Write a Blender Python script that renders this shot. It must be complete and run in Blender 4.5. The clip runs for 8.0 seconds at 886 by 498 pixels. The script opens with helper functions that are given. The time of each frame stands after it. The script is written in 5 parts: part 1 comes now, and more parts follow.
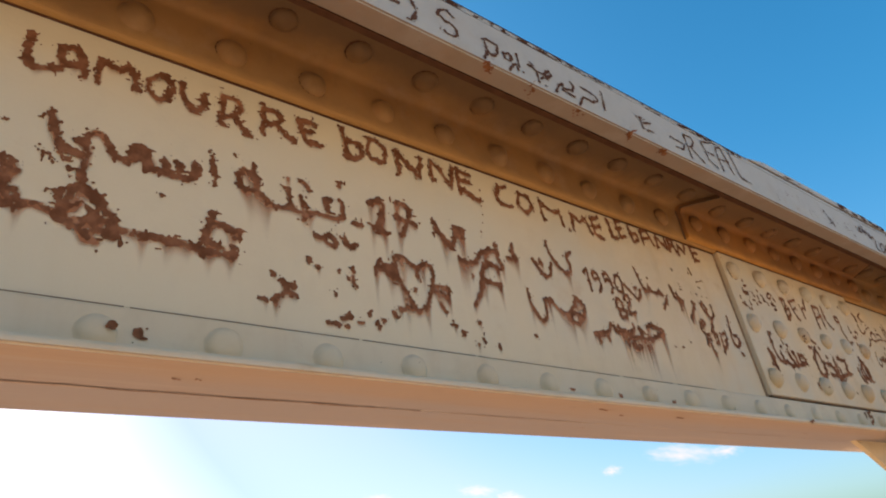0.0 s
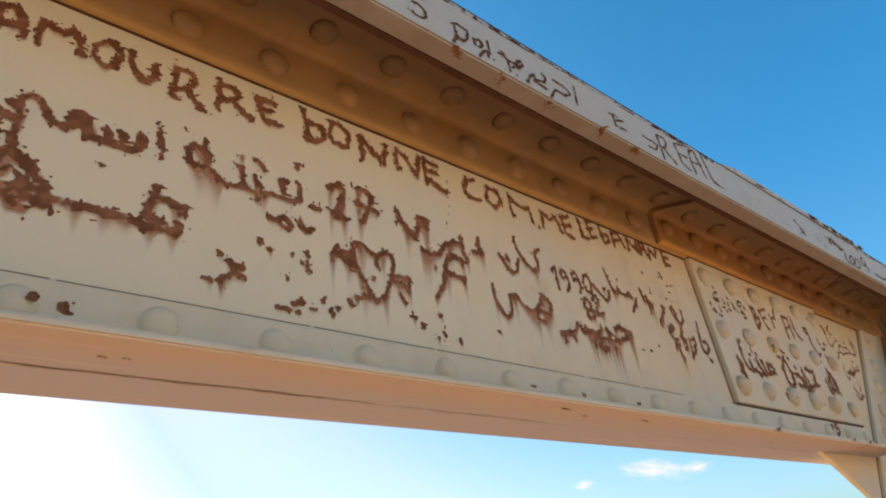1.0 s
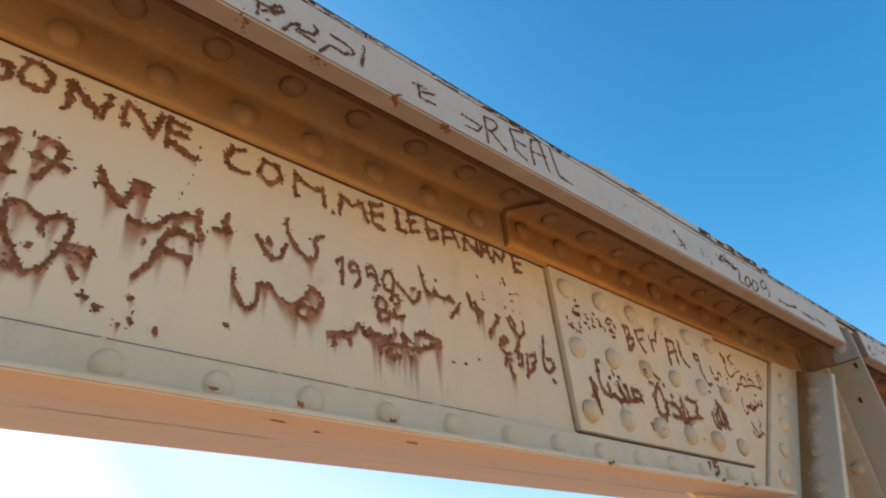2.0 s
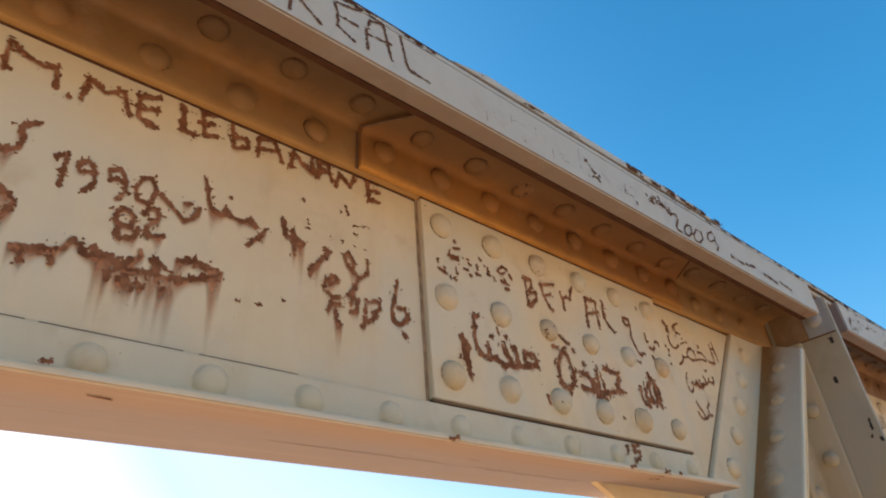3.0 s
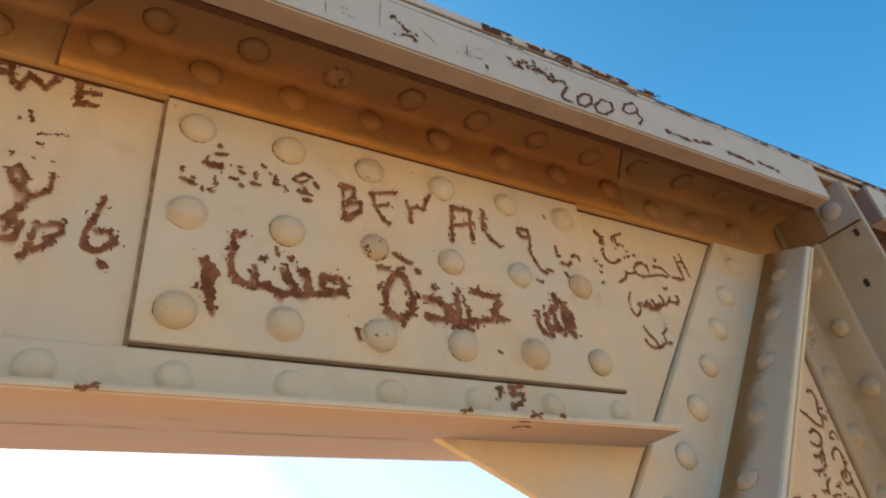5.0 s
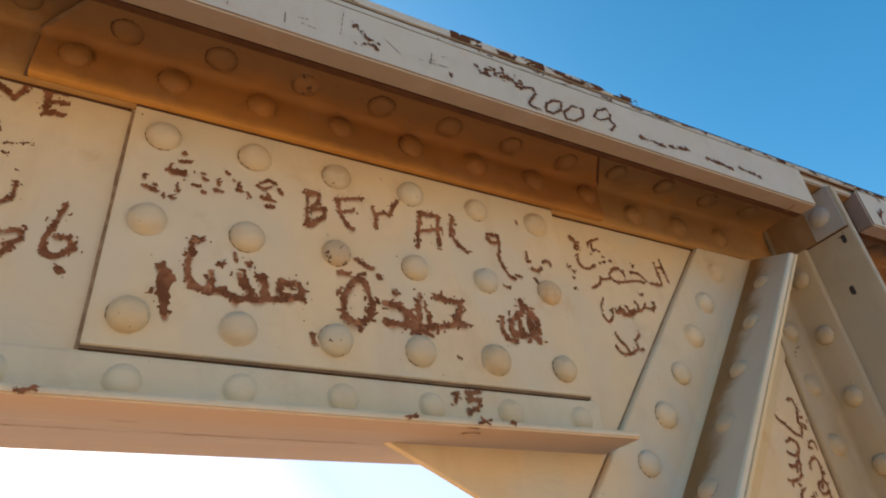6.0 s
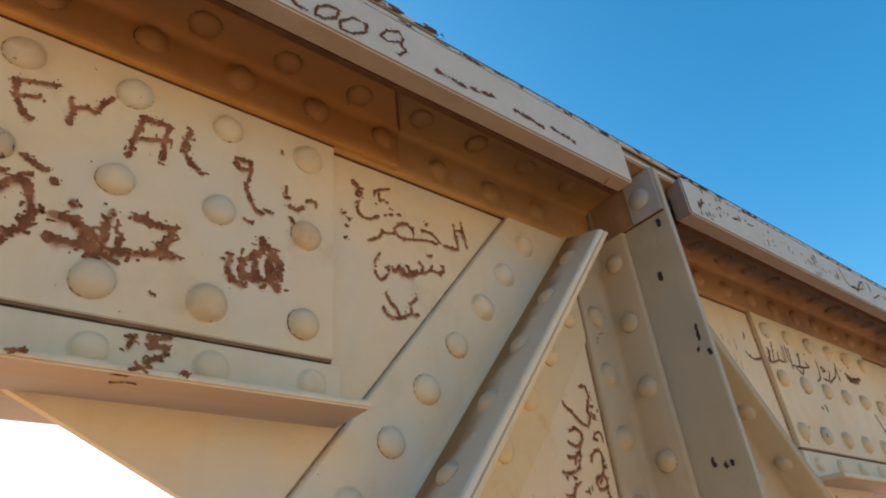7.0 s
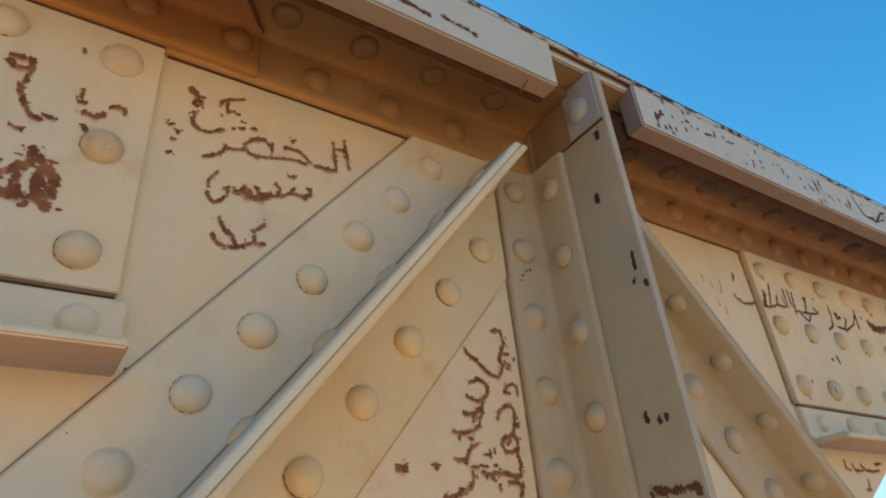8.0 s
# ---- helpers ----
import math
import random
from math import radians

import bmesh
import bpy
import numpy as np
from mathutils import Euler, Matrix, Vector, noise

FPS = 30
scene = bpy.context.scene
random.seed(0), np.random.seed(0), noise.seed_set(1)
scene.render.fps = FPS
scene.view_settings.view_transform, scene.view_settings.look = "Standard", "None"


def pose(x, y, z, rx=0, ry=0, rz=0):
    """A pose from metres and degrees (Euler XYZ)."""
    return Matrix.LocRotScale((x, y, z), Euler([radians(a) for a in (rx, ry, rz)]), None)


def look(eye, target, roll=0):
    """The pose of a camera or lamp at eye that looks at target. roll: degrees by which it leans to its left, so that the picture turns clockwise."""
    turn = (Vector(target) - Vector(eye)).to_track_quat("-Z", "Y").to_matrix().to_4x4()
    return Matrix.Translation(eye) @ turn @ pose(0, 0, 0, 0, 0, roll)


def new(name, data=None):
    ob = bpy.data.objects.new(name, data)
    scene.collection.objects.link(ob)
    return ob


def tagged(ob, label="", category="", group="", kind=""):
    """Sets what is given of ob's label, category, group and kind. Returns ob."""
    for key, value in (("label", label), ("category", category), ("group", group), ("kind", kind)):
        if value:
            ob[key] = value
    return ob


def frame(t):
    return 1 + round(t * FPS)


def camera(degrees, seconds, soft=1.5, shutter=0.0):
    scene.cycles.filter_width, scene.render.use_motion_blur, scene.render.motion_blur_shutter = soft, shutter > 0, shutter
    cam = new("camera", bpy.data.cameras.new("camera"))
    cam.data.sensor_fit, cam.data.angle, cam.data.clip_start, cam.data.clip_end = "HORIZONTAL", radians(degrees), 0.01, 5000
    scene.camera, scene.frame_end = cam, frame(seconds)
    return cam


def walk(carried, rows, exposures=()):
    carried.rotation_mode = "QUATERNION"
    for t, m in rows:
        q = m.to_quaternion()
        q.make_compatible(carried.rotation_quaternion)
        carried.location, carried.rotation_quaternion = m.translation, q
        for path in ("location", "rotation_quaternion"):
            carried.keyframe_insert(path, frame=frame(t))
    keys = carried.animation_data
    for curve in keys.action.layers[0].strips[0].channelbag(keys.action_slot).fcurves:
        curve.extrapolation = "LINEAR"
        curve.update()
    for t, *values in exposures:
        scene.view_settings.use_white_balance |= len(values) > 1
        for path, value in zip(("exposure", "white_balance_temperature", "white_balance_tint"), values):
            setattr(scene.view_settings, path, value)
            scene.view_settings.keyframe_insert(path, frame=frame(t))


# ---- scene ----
cam = camera(69.7, 8.0, soft=2.0)
PATH = [
    (0, (-1.191, -0.547, 1.54), (-0.055, 0.779, 2.515), -8.4),
    (0.5, (-1.187, -0.532, 1.541), (-0.067, 0.792, 2.536), -7.7),
    (1, (-1.152, -0.529, 1.53), (0.028, 0.743, 2.525), -7.8),
    (1.5, (-1.029, -0.554, 1.523), (0.169, 0.67, 2.556), -8.1),
    (2, (-0.831, -0.601, 1.527), (0.346, 0.616, 2.592), -5.8),
    (2.2, (-0.765, -0.609, 1.531), (0.455, 0.602, 2.554), -6.4),
    (3.3, (-0.392, -0.544, 1.545), (0.735, 0.711, 2.62), -5.2),
    (3.5, (-0.339, -0.529, 1.541), (0.801, 0.717, 2.612), -6.9),
    (4, (-0.224, -0.538, 1.541), (0.845, 0.765, 2.618), -7.2),
    (4.5, (-0.1, -0.555, 1.548), (0.865, 0.815, 2.639), -7.0),
    (4.7, (-0.064, -0.561, 1.542), (0.879, 0.827, 2.631), -7.5),
    (5.8, (0.019, -0.616, 1.534), (0.862, 0.86, 2.588), -6.4),
    (6, (0.032, -0.621, 1.534), (0.881, 0.836, 2.61), -5.9),
    (6.5, (0.098, -0.616, 1.536), (1.113, 0.745, 2.592), -7.3),
    (7, (0.27, -0.58, 1.53), (1.378, 0.712, 2.581), -6.0),
    (7.5, (0.416, -0.556, 1.538), (1.587, 0.698, 2.566), -6.2),
    (8, (0.54, -0.567, 1.535), (1.542, 0.846, 2.535), -5.4),
]
walk(cam, [(t, look(eye, target, roll)) for t, eye, target, roll in PATH], [(0, 1.08, 8000, 32), (2, 1.22, 7950, 32), (3.5, 1.26, 8050, 32), (4.5, 1.32, 8500, 32), (6, 1.22, 8500, 32), (7, 1.22, 7950, 29), (7.5, 1.26, 7900, 27), (8, 1.32, 8000, 29)])

# ---- light ----
SUN_AZ, SUN_EL = -16.0, 18.0      # degrees left of straight across the girder, and above the horizon
world = bpy.data.worlds.new("sky")
scene.world = world
world.use_nodes = True
wn, wl = world.node_tree.nodes, world.node_tree.links
sky = wn.new("ShaderNodeTexSky")
sky.sky_type = "NISHITA"
sky.sun_disc = False
sky.sun_elevation, sky.sun_rotation = radians(SUN_EL), radians(SUN_AZ)
sky.air_density, sky.dust_density, sky.ozone_density = 1.0, 2.2, 2.5
wn["Background"].inputs["Strength"].default_value = 0.15
tint = wn.new("ShaderNodeMix")
tint.data_type, tint.blend_type = "RGBA", "MULTIPLY"
haze = wn.new("ShaderNodeRGBToBW")
clear = wn.new("ShaderNodeMapRange")
for slot, v in (("From Min", 1.3), ("From Max", 4.0), ("To Min", 1.0), ("To Max", 0.25)):
    clear.inputs[slot].default_value = v
wl.new(sky.outputs[0], haze.inputs[0])
wl.new(haze.outputs[0], clear.inputs["Value"])
wl.new(clear.outputs[0], tint.inputs[0])
tint.inputs[7].default_value = (0.56, 0.97, 1.04, 1)
wl.new(sky.outputs[0], tint.inputs[6])
glow = wn.new("ShaderNodeMix")
glow.data_type, glow.blend_type = "RGBA", "MULTIPLY"
milky = wn.new("ShaderNodeMapRange")
for slot, v in (("From Min", 1.6), ("From Max", 6.5)):
    milky.inputs[slot].default_value = v
wl.new(haze.outputs[0], milky.inputs["Value"])
wl.new(milky.outputs[0], glow.inputs[0])
wl.new(tint.outputs[2], glow.inputs[6])
glow.inputs[7].default_value = (0.42, 0.49, 0.60, 1)
deep = wn.new("ShaderNodeHueSaturation")
deep.inputs["Saturation"].default_value = 1.22
wl.new(glow.outputs[2], deep.inputs["Color"])
low = wn.new("ShaderNodeMix")
low.data_type, low.blend_type = "RGBA", "MULTIPLY"
up = wn.new("ShaderNodeSeparateXYZ")
near = wn.new("ShaderNodeMapRange")
for slot, v in (("From Min", 0.04), ("From Max", 0.32), ("To Min", 1.0), ("To Max", 0.0)):
    near.inputs[slot].default_value = v
wl.new(wn.new("ShaderNodeTexCoord").outputs["Generated"], up.inputs[0])
wl.new(up.outputs["Z"], near.inputs["Value"])
wl.new(near.outputs[0], low.inputs[0])
wl.new(deep.outputs[0], low.inputs[6])
low.inputs[7].default_value = (0.97, 1.10, 1.27, 1)
wl.new(low.outputs[2], wn["Background"].inputs["Color"])
sun_dir = Vector((math.sin(radians(SUN_AZ)) * math.cos(radians(SUN_EL)), math.cos(radians(SUN_AZ)) * math.cos(radians(SUN_EL)), math.sin(radians(SUN_EL))))
sun = new("sun", bpy.data.lights.new("sun", "SUN"))
sun.data.energy, sun.data.angle, sun.data.color = 5.0, radians(0.6), (1.0, 0.91, 0.74)
sun.matrix_world = look(sun_dir * 50, (0, 0, 0))


# ---- materials ----
def nodes_of(name):
    m = bpy.data.materials.new(name)
    m.use_nodes = True
    return m, m.node_tree.nodes, m.node_tree.links, m.node_tree.nodes["Principled BSDF"]


def noise_at(n, l, co, scale, detail=4.0, rough=0.55, stretch=None):
    tex = n.new("ShaderNodeTexNoise")
    tex.inputs["Scale"].default_value, tex.inputs["Detail"].default_value, tex.inputs["Roughness"].default_value = scale, detail, rough
    if stretch:
        mp = n.new("ShaderNodeMapping")
        mp.inputs["Scale"].default_value = stretch
        l.new(co, mp.inputs["Vector"])
        co = mp.outputs[0]
    l.new(co, tex.inputs["Vector"])
    return tex.outputs["Fac"]


def ramp(n, l, fac, lo, hi):
    r = n.new("ShaderNodeMapRange")
    r.interpolation_type = "SMOOTHSTEP"
    r.inputs["From Min"].default_value, r.inputs["From Max"].default_value = lo, hi
    l.new(fac, r.inputs["Value"])
    return r.outputs[0]


def mixed(n, l, fac, a, b):
    m = n.new("ShaderNodeMix")
    m.data_type = "RGBA"
    l.new(fac, m.inputs[0])
    for slot, v in ((6, a), (7, b)):
        if isinstance(v, tuple):
            m.inputs[slot].default_value = (*v, 1)
        else:
            l.new(v, m.inputs[slot])
    return m.outputs[2]


def scaled(n, l, fac, k):
    m = n.new("ShaderNodeMath")
    m.operation = "MULTIPLY"
    l.new(fac, m.inputs[0])
    m.inputs[1].default_value = k
    return m.outputs[0]


def painted(name, base, dirt, rust, rusty=0.25, dust=0.35, cool=0.0, spots=0.745, outer=None, dark=0.55, reach=(0.018, -0.038), rim=None, falloff=None, deeper=None):
    """Old brushed oil paint on steel: blotches, run stains, rust blooms and tiny chips."""
    m, n, l, bsdf = nodes_of(name)
    co = n.new("ShaderNodeNewGeometry").outputs["Position"]
    col = mixed(n, l, scaled(n, l, ramp(n, l, noise_at(n, l, co, 3.0, 5), 0.35, 0.75), dust), base, dirt)
    pale = tuple(min(0.85, c * 0.75 + 0.20) for c in base)
    col = mixed(n, l, scaled(n, l, ramp(n, l, noise_at(n, l, co, 14.0, 6, 0.6), 0.5, 0.75), 0.35), col, pale)
    smudge = ramp(n, l, noise_at(n, l, co, 32.0, 6, 0.62, (1.0, 1.0, 0.7)), 0.48, 0.74)
    col = mixed(n, l, scaled(n, l, smudge, 0.30), col, tuple(c * 0.86 for c in dirt))
    if cool:
        grey = tuple(c * k for c, k in zip(base, (0.85, 0.94, 1.07)))
        col = mixed(n, l, scaled(n, l, ramp(n, l, noise_at(n, l, co, 5.5, 3, 0.5, (1.0, 1.0, 0.8)), 0.45, 0.62), cool), col, grey)
    tea = ramp(n, l, noise_at(n, l, co, 6.5, 4, 0.55), 0.50, 0.72)
    col = mixed(n, l, scaled(n, l, tea, 0.30), col, tuple(c * k for c, k in zip(base, (0.98, 0.86, 0.66))))
    streak = ramp(n, l, noise_at(n, l, co, 6.0, 4, 0.6, (3.0, 3.0, 0.35)), 0.52, 0.80)
    col = mixed(n, l, scaled(n, l, streak, rusty * 0.5), col, rust)
    bloom = ramp(n, l, noise_at(n, l, co, 9.0, 6, 0.65), 0.56, 0.78)
    col = mixed(n, l, scaled(n, l, bloom, rusty * 1.3), col, rust)
    if falloff:
        # paler at low x: brightness falloff along the girder, put into the colour
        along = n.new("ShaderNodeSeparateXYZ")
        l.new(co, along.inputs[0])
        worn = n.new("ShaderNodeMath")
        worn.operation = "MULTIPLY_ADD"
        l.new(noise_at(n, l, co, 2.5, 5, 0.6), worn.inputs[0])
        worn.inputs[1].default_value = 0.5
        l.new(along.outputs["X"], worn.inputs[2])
        col = mixed(n, l, scaled(n, l, ramp(n, l, worn.outputs[0], 0.10, -0.55), 0.65), col, falloff)
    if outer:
        # mixed towards the outer colour at low y, the edge uneven
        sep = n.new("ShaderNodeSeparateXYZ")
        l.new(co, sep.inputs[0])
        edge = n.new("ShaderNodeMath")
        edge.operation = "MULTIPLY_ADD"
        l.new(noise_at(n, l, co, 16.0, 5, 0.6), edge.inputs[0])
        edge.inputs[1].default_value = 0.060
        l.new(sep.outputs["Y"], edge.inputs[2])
        outer_tone = mixed(n, l, noise_at(n, l, co, 20.0, 5, 0.6), outer, tuple(c * dark for c in outer))
        col = mixed(n, l, ramp(n, l, edge.outputs[0], *reach), col, outer_tone)
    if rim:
        # mixed towards the rim colour low on the leg, fading upwards
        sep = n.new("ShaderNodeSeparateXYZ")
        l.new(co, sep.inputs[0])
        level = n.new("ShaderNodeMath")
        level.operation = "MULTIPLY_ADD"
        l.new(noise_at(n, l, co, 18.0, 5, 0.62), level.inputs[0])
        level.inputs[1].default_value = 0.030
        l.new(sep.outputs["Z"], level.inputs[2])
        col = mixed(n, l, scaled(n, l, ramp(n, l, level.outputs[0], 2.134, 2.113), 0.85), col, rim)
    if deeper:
        # mixed towards the deeper colour at high x, the edge uneven
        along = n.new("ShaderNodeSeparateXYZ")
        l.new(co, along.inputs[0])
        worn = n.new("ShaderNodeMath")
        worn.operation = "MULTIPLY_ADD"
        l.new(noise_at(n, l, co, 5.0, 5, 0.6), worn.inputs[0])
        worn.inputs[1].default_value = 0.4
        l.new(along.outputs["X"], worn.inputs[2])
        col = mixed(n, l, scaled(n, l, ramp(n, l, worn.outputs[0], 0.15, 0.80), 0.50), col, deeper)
    chip = ramp(n, l, noise_at(n, l, co, 120.0, 3, 0.6), spots, spots + 0.03)
    col = mixed(n, l, chip, col, (0.10, 0.045, 0.025))
    grain = noise_at(n, l, co, 420.0, 2)
    col = mixed(n, l, scaled(n, l, grain, 0.16), col, dirt)
    l.new(col, bsdf.inputs["Base Color"])
    bsdf.inputs["Roughness"].default_value = 0.6
    bsdf.inputs["Specular IOR Level"].default_value = 0.28
    b = n.new("ShaderNodeBump")
    b.inputs["Strength"].default_value, b.inputs["Distance"].default_value = 0.5, 0.0010
    l.new(noise_at(n, l, co, 90.0, 5, 0.6, (0.5, 1.0, 1.0)), b.inputs["Height"])
    b2 = n.new("ShaderNodeBump")
    b2.inputs["Strength"].default_value, b2.inputs["Distance"].default_value = 0.4, 0.004
    l.new(noise_at(n, l, co, 8.0, 3), b2.inputs["Height"])
    l.new(b.outputs[0], b2.inputs["Normal"])
    l.new(b2.outputs[0], bsdf.inputs["Normal"])
    return m


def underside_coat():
    """The flange underside's colour: orange-brown at low y, pinker behind, in streaks along its length."""
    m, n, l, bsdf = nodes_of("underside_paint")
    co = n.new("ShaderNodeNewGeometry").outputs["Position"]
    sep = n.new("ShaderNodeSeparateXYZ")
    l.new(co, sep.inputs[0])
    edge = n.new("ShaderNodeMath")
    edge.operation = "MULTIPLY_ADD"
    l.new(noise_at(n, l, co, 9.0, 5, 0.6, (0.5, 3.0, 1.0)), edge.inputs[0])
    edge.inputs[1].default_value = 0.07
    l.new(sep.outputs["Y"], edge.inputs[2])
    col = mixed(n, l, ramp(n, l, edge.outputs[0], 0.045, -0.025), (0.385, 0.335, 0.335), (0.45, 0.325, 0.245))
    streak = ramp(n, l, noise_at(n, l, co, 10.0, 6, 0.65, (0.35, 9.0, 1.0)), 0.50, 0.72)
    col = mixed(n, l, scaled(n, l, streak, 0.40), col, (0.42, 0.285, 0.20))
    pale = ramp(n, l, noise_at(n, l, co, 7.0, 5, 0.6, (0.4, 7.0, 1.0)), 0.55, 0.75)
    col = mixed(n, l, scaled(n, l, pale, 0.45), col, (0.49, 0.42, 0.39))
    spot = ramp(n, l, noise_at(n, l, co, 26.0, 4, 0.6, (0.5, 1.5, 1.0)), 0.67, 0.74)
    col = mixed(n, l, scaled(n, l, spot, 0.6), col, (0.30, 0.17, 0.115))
    l.new(col, bsdf.inputs["Base Color"])
    bsdf.inputs["Roughness"].default_value = 0.6
    bsdf.inputs["Specular IOR Level"].default_value = 0.3
    b = n.new("ShaderNodeBump")
    b.inputs["Strength"].default_value, b.inputs["Distance"].default_value = 0.4, 0.0012
    l.new(noise_at(n, l, co, 70.0, 5, 0.6, (0.4, 1.0, 1.0)), b.inputs["Height"])
    l.new(b.outputs[0], bsdf.inputs["Normal"])
    return m


CREAM = painted("cream_paint", (0.745, 0.610, 0.400), (0.655, 0.49, 0.295), (0.50, 0.28, 0.12), 0.42, 0.70, 0.8, 0.73, falloff=(0.765, 0.700, 0.505))
# rust wash, plus warm ground bounce put into the base colour
WORN = painted("cream_paint_rust_and_bounce", (0.68, 0.55, 0.335), (0.62, 0.45, 0.225), (0.55, 0.30, 0.095), 0.70, 0.65, 0.8)
# darker copy of the cream: weak light at the post, put into the colour
SHADED_POST = painted("shaded_post_paint", (0.48, 0.405, 0.275), (0.41, 0.31, 0.19), (0.46, 0.24, 0.09), 0.62, 0.7, 0.7)
# brown towards the heel, paler towards the toe
LEG = painted("brown_root_paint", (0.34, 0.180, 0.072), (0.27, 0.14, 0.055), (0.42, 0.20, 0.07), 0.6, 0.7, outer=(0.70, 0.585, 0.43), dark=0.88, reach=(-0.006, -0.044))
LEGGY = painted("dusty_cream_paint", (0.57, 0.465, 0.325), (0.48, 0.36, 0.22), (0.46, 0.24, 0.09), 0.5, 0.7)
PALE = painted("pale_grey_cream_paint", (0.735, 0.620, 0.425), (0.645, 0.51, 0.325), (0.50, 0.29, 0.13), 0.35, 0.65, 1.0, 0.74)
LOWER = painted("warm_cream_paint", (0.765, 0.630, 0.425), (0.67, 0.51, 0.315), (0.52, 0.30, 0.13), 0.45, 0.65, 0.3, 0.73)
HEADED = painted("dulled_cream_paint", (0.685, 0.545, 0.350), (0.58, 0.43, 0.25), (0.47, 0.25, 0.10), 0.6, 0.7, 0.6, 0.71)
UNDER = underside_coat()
SPOTTED = painted("cream_paint_with_rust_spots", (0.65, 0.575, 0.405), (0.47, 0.38, 0.27), (0.50, 0.27, 0.12), 0.5, 0.6, 0.6, 0.66)
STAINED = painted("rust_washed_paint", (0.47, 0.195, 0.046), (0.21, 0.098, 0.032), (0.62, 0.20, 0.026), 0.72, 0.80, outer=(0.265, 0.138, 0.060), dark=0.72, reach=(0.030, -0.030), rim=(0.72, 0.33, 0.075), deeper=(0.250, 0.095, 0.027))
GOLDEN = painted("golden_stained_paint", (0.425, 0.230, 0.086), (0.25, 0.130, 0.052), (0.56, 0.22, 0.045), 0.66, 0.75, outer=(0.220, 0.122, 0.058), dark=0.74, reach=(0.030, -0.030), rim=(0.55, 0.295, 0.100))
FAR_BROWN = painted("far_brown_rust_washed_paint", (0.42, 0.225, 0.10), (0.19, 0.10, 0.055), (0.50, 0.20, 0.06), 0.55, 0.80, outer=(0.125, 0.080, 0.064))
# brown stain, with the shade under the cover plate in the colour
SOFFIT = painted("brown_stained_shaded_paint", (0.32, 0.205, 0.105), (0.18, 0.110, 0.058), (0.48, 0.20, 0.055), 0.55, 0.8)
LIP = painted("lip_paint", (0.515, 0.520, 0.455), (0.44, 0.41, 0.335), (0.45, 0.27, 0.14), 0.24)
# PINK and PURPLE carry the shade under the edge bar in their colour
PINK = painted("shaded_pink_paint", (0.315, 0.240, 0.195), (0.24, 0.175, 0.135), (0.36, 0.19, 0.11), 0.45)

PURPLE = painted("shaded_purple_paint", (0.27, 0.205, 0.185), (0.20, 0.145, 0.125), (0.30, 0.15, 0.09), 0.5)
# blue skylight on the left-facing packing plate, put into the colour
SLATE = painted("sky_tinted_paint", (0.36, 0.375, 0.37), (0.30, 0.30, 0.28), (0.36, 0.25, 0.16), 0.25, 0.6)
# darker, greyer cream: shade on the fin's left side is in the colour
SHADED_FIN = painted("shaded_fin_paint", (0.41, 0.365, 0.265), (0.34, 0.285, 0.195), (0.42, 0.26, 0.13), 0.3, 0.6, 0.6)

RUST, n_, l_, s_ = nodes_of("rust")
co_ = n_.new("ShaderNodeNewGeometry").outputs["Position"]
c_ = mixed(n_, l_, ramp(n_, l_, noise_at(n_, l_, co_, 60.0, 5), 0.35, 0.7), (0.165, 0.063, 0.030), (0.31, 0.130, 0.067))
l_.new(c_, s_.inputs["Base Color"])
s_.inputs["Roughness"].default_value = 0.9
s_.inputs["Specular IOR Level"].default_value = 0.1
b_ = n_.new("ShaderNodeBump")
b_.inputs["Strength"].default_value, b_.inputs["Distance"].default_value = 0.6, 0.001
l_.new(noise_at(n_, l_, co_, 350.0, 4), b_.inputs["Height"])
l_.new(b_.outputs[0], s_.inputs["Normal"])

DARK_RUST, n_, l_, s_ = nodes_of("dark_flaking_rust")
co_ = n_.new("ShaderNodeNewGeometry").outputs["Position"]
l_.new(mixed(n_, l_, noise_at(n_, l_, co_, 120.0, 4), (0.070, 0.036, 0.026), (0.20, 0.095, 0.060)), s_.inputs["Base Color"])
s_.inputs["Roughness"].default_value = 0.95
s_.inputs["Specular IOR Level"].default_value = 0.05

HOLE, n_, l_, s_ = nodes_of("dark_hole")
co_ = n_.new("ShaderNodeNewGeometry").outputs["Position"]
l_.new(mixed(n_, l_, noise_at(n_, l_, co_, 200.0, 3), (0.018, 0.016, 0.018), (0.050, 0.035, 0.030)), s_.inputs["Base Color"])
s_.inputs["Roughness"].default_value = 0.9

CAKED, n_, l_, s_ = nodes_of("caked_dark_rust")
co_ = n_.new("ShaderNodeNewGeometry").outputs["Position"]
l_.new(mixed(n_, l_, noise_at(n_, l_, co_, 45.0, 5), (0.060, 0.025, 0.015), (0.15, 0.068, 0.038)), s_.inputs["Base Color"])
s_.inputs["Roughness"].default_value = 0.95
s_.inputs["Specular IOR Level"].default_value = 0.05

SEAM, n_, l_, s_ = nodes_of("dark_seam")
co_ = n_.new("ShaderNodeNewGeometry").outputs["Position"]
l_.new(mixed(n_, l_, noise_at(n_, l_, co_, 40.0, 4), (0.15, 0.085, 0.048), (0.30, 0.19, 0.115)), s_.inputs["Base Color"])
s_.inputs["Roughness"].default_value = 0.95
s_.inputs["Specular IOR Level"].default_value = 0.05

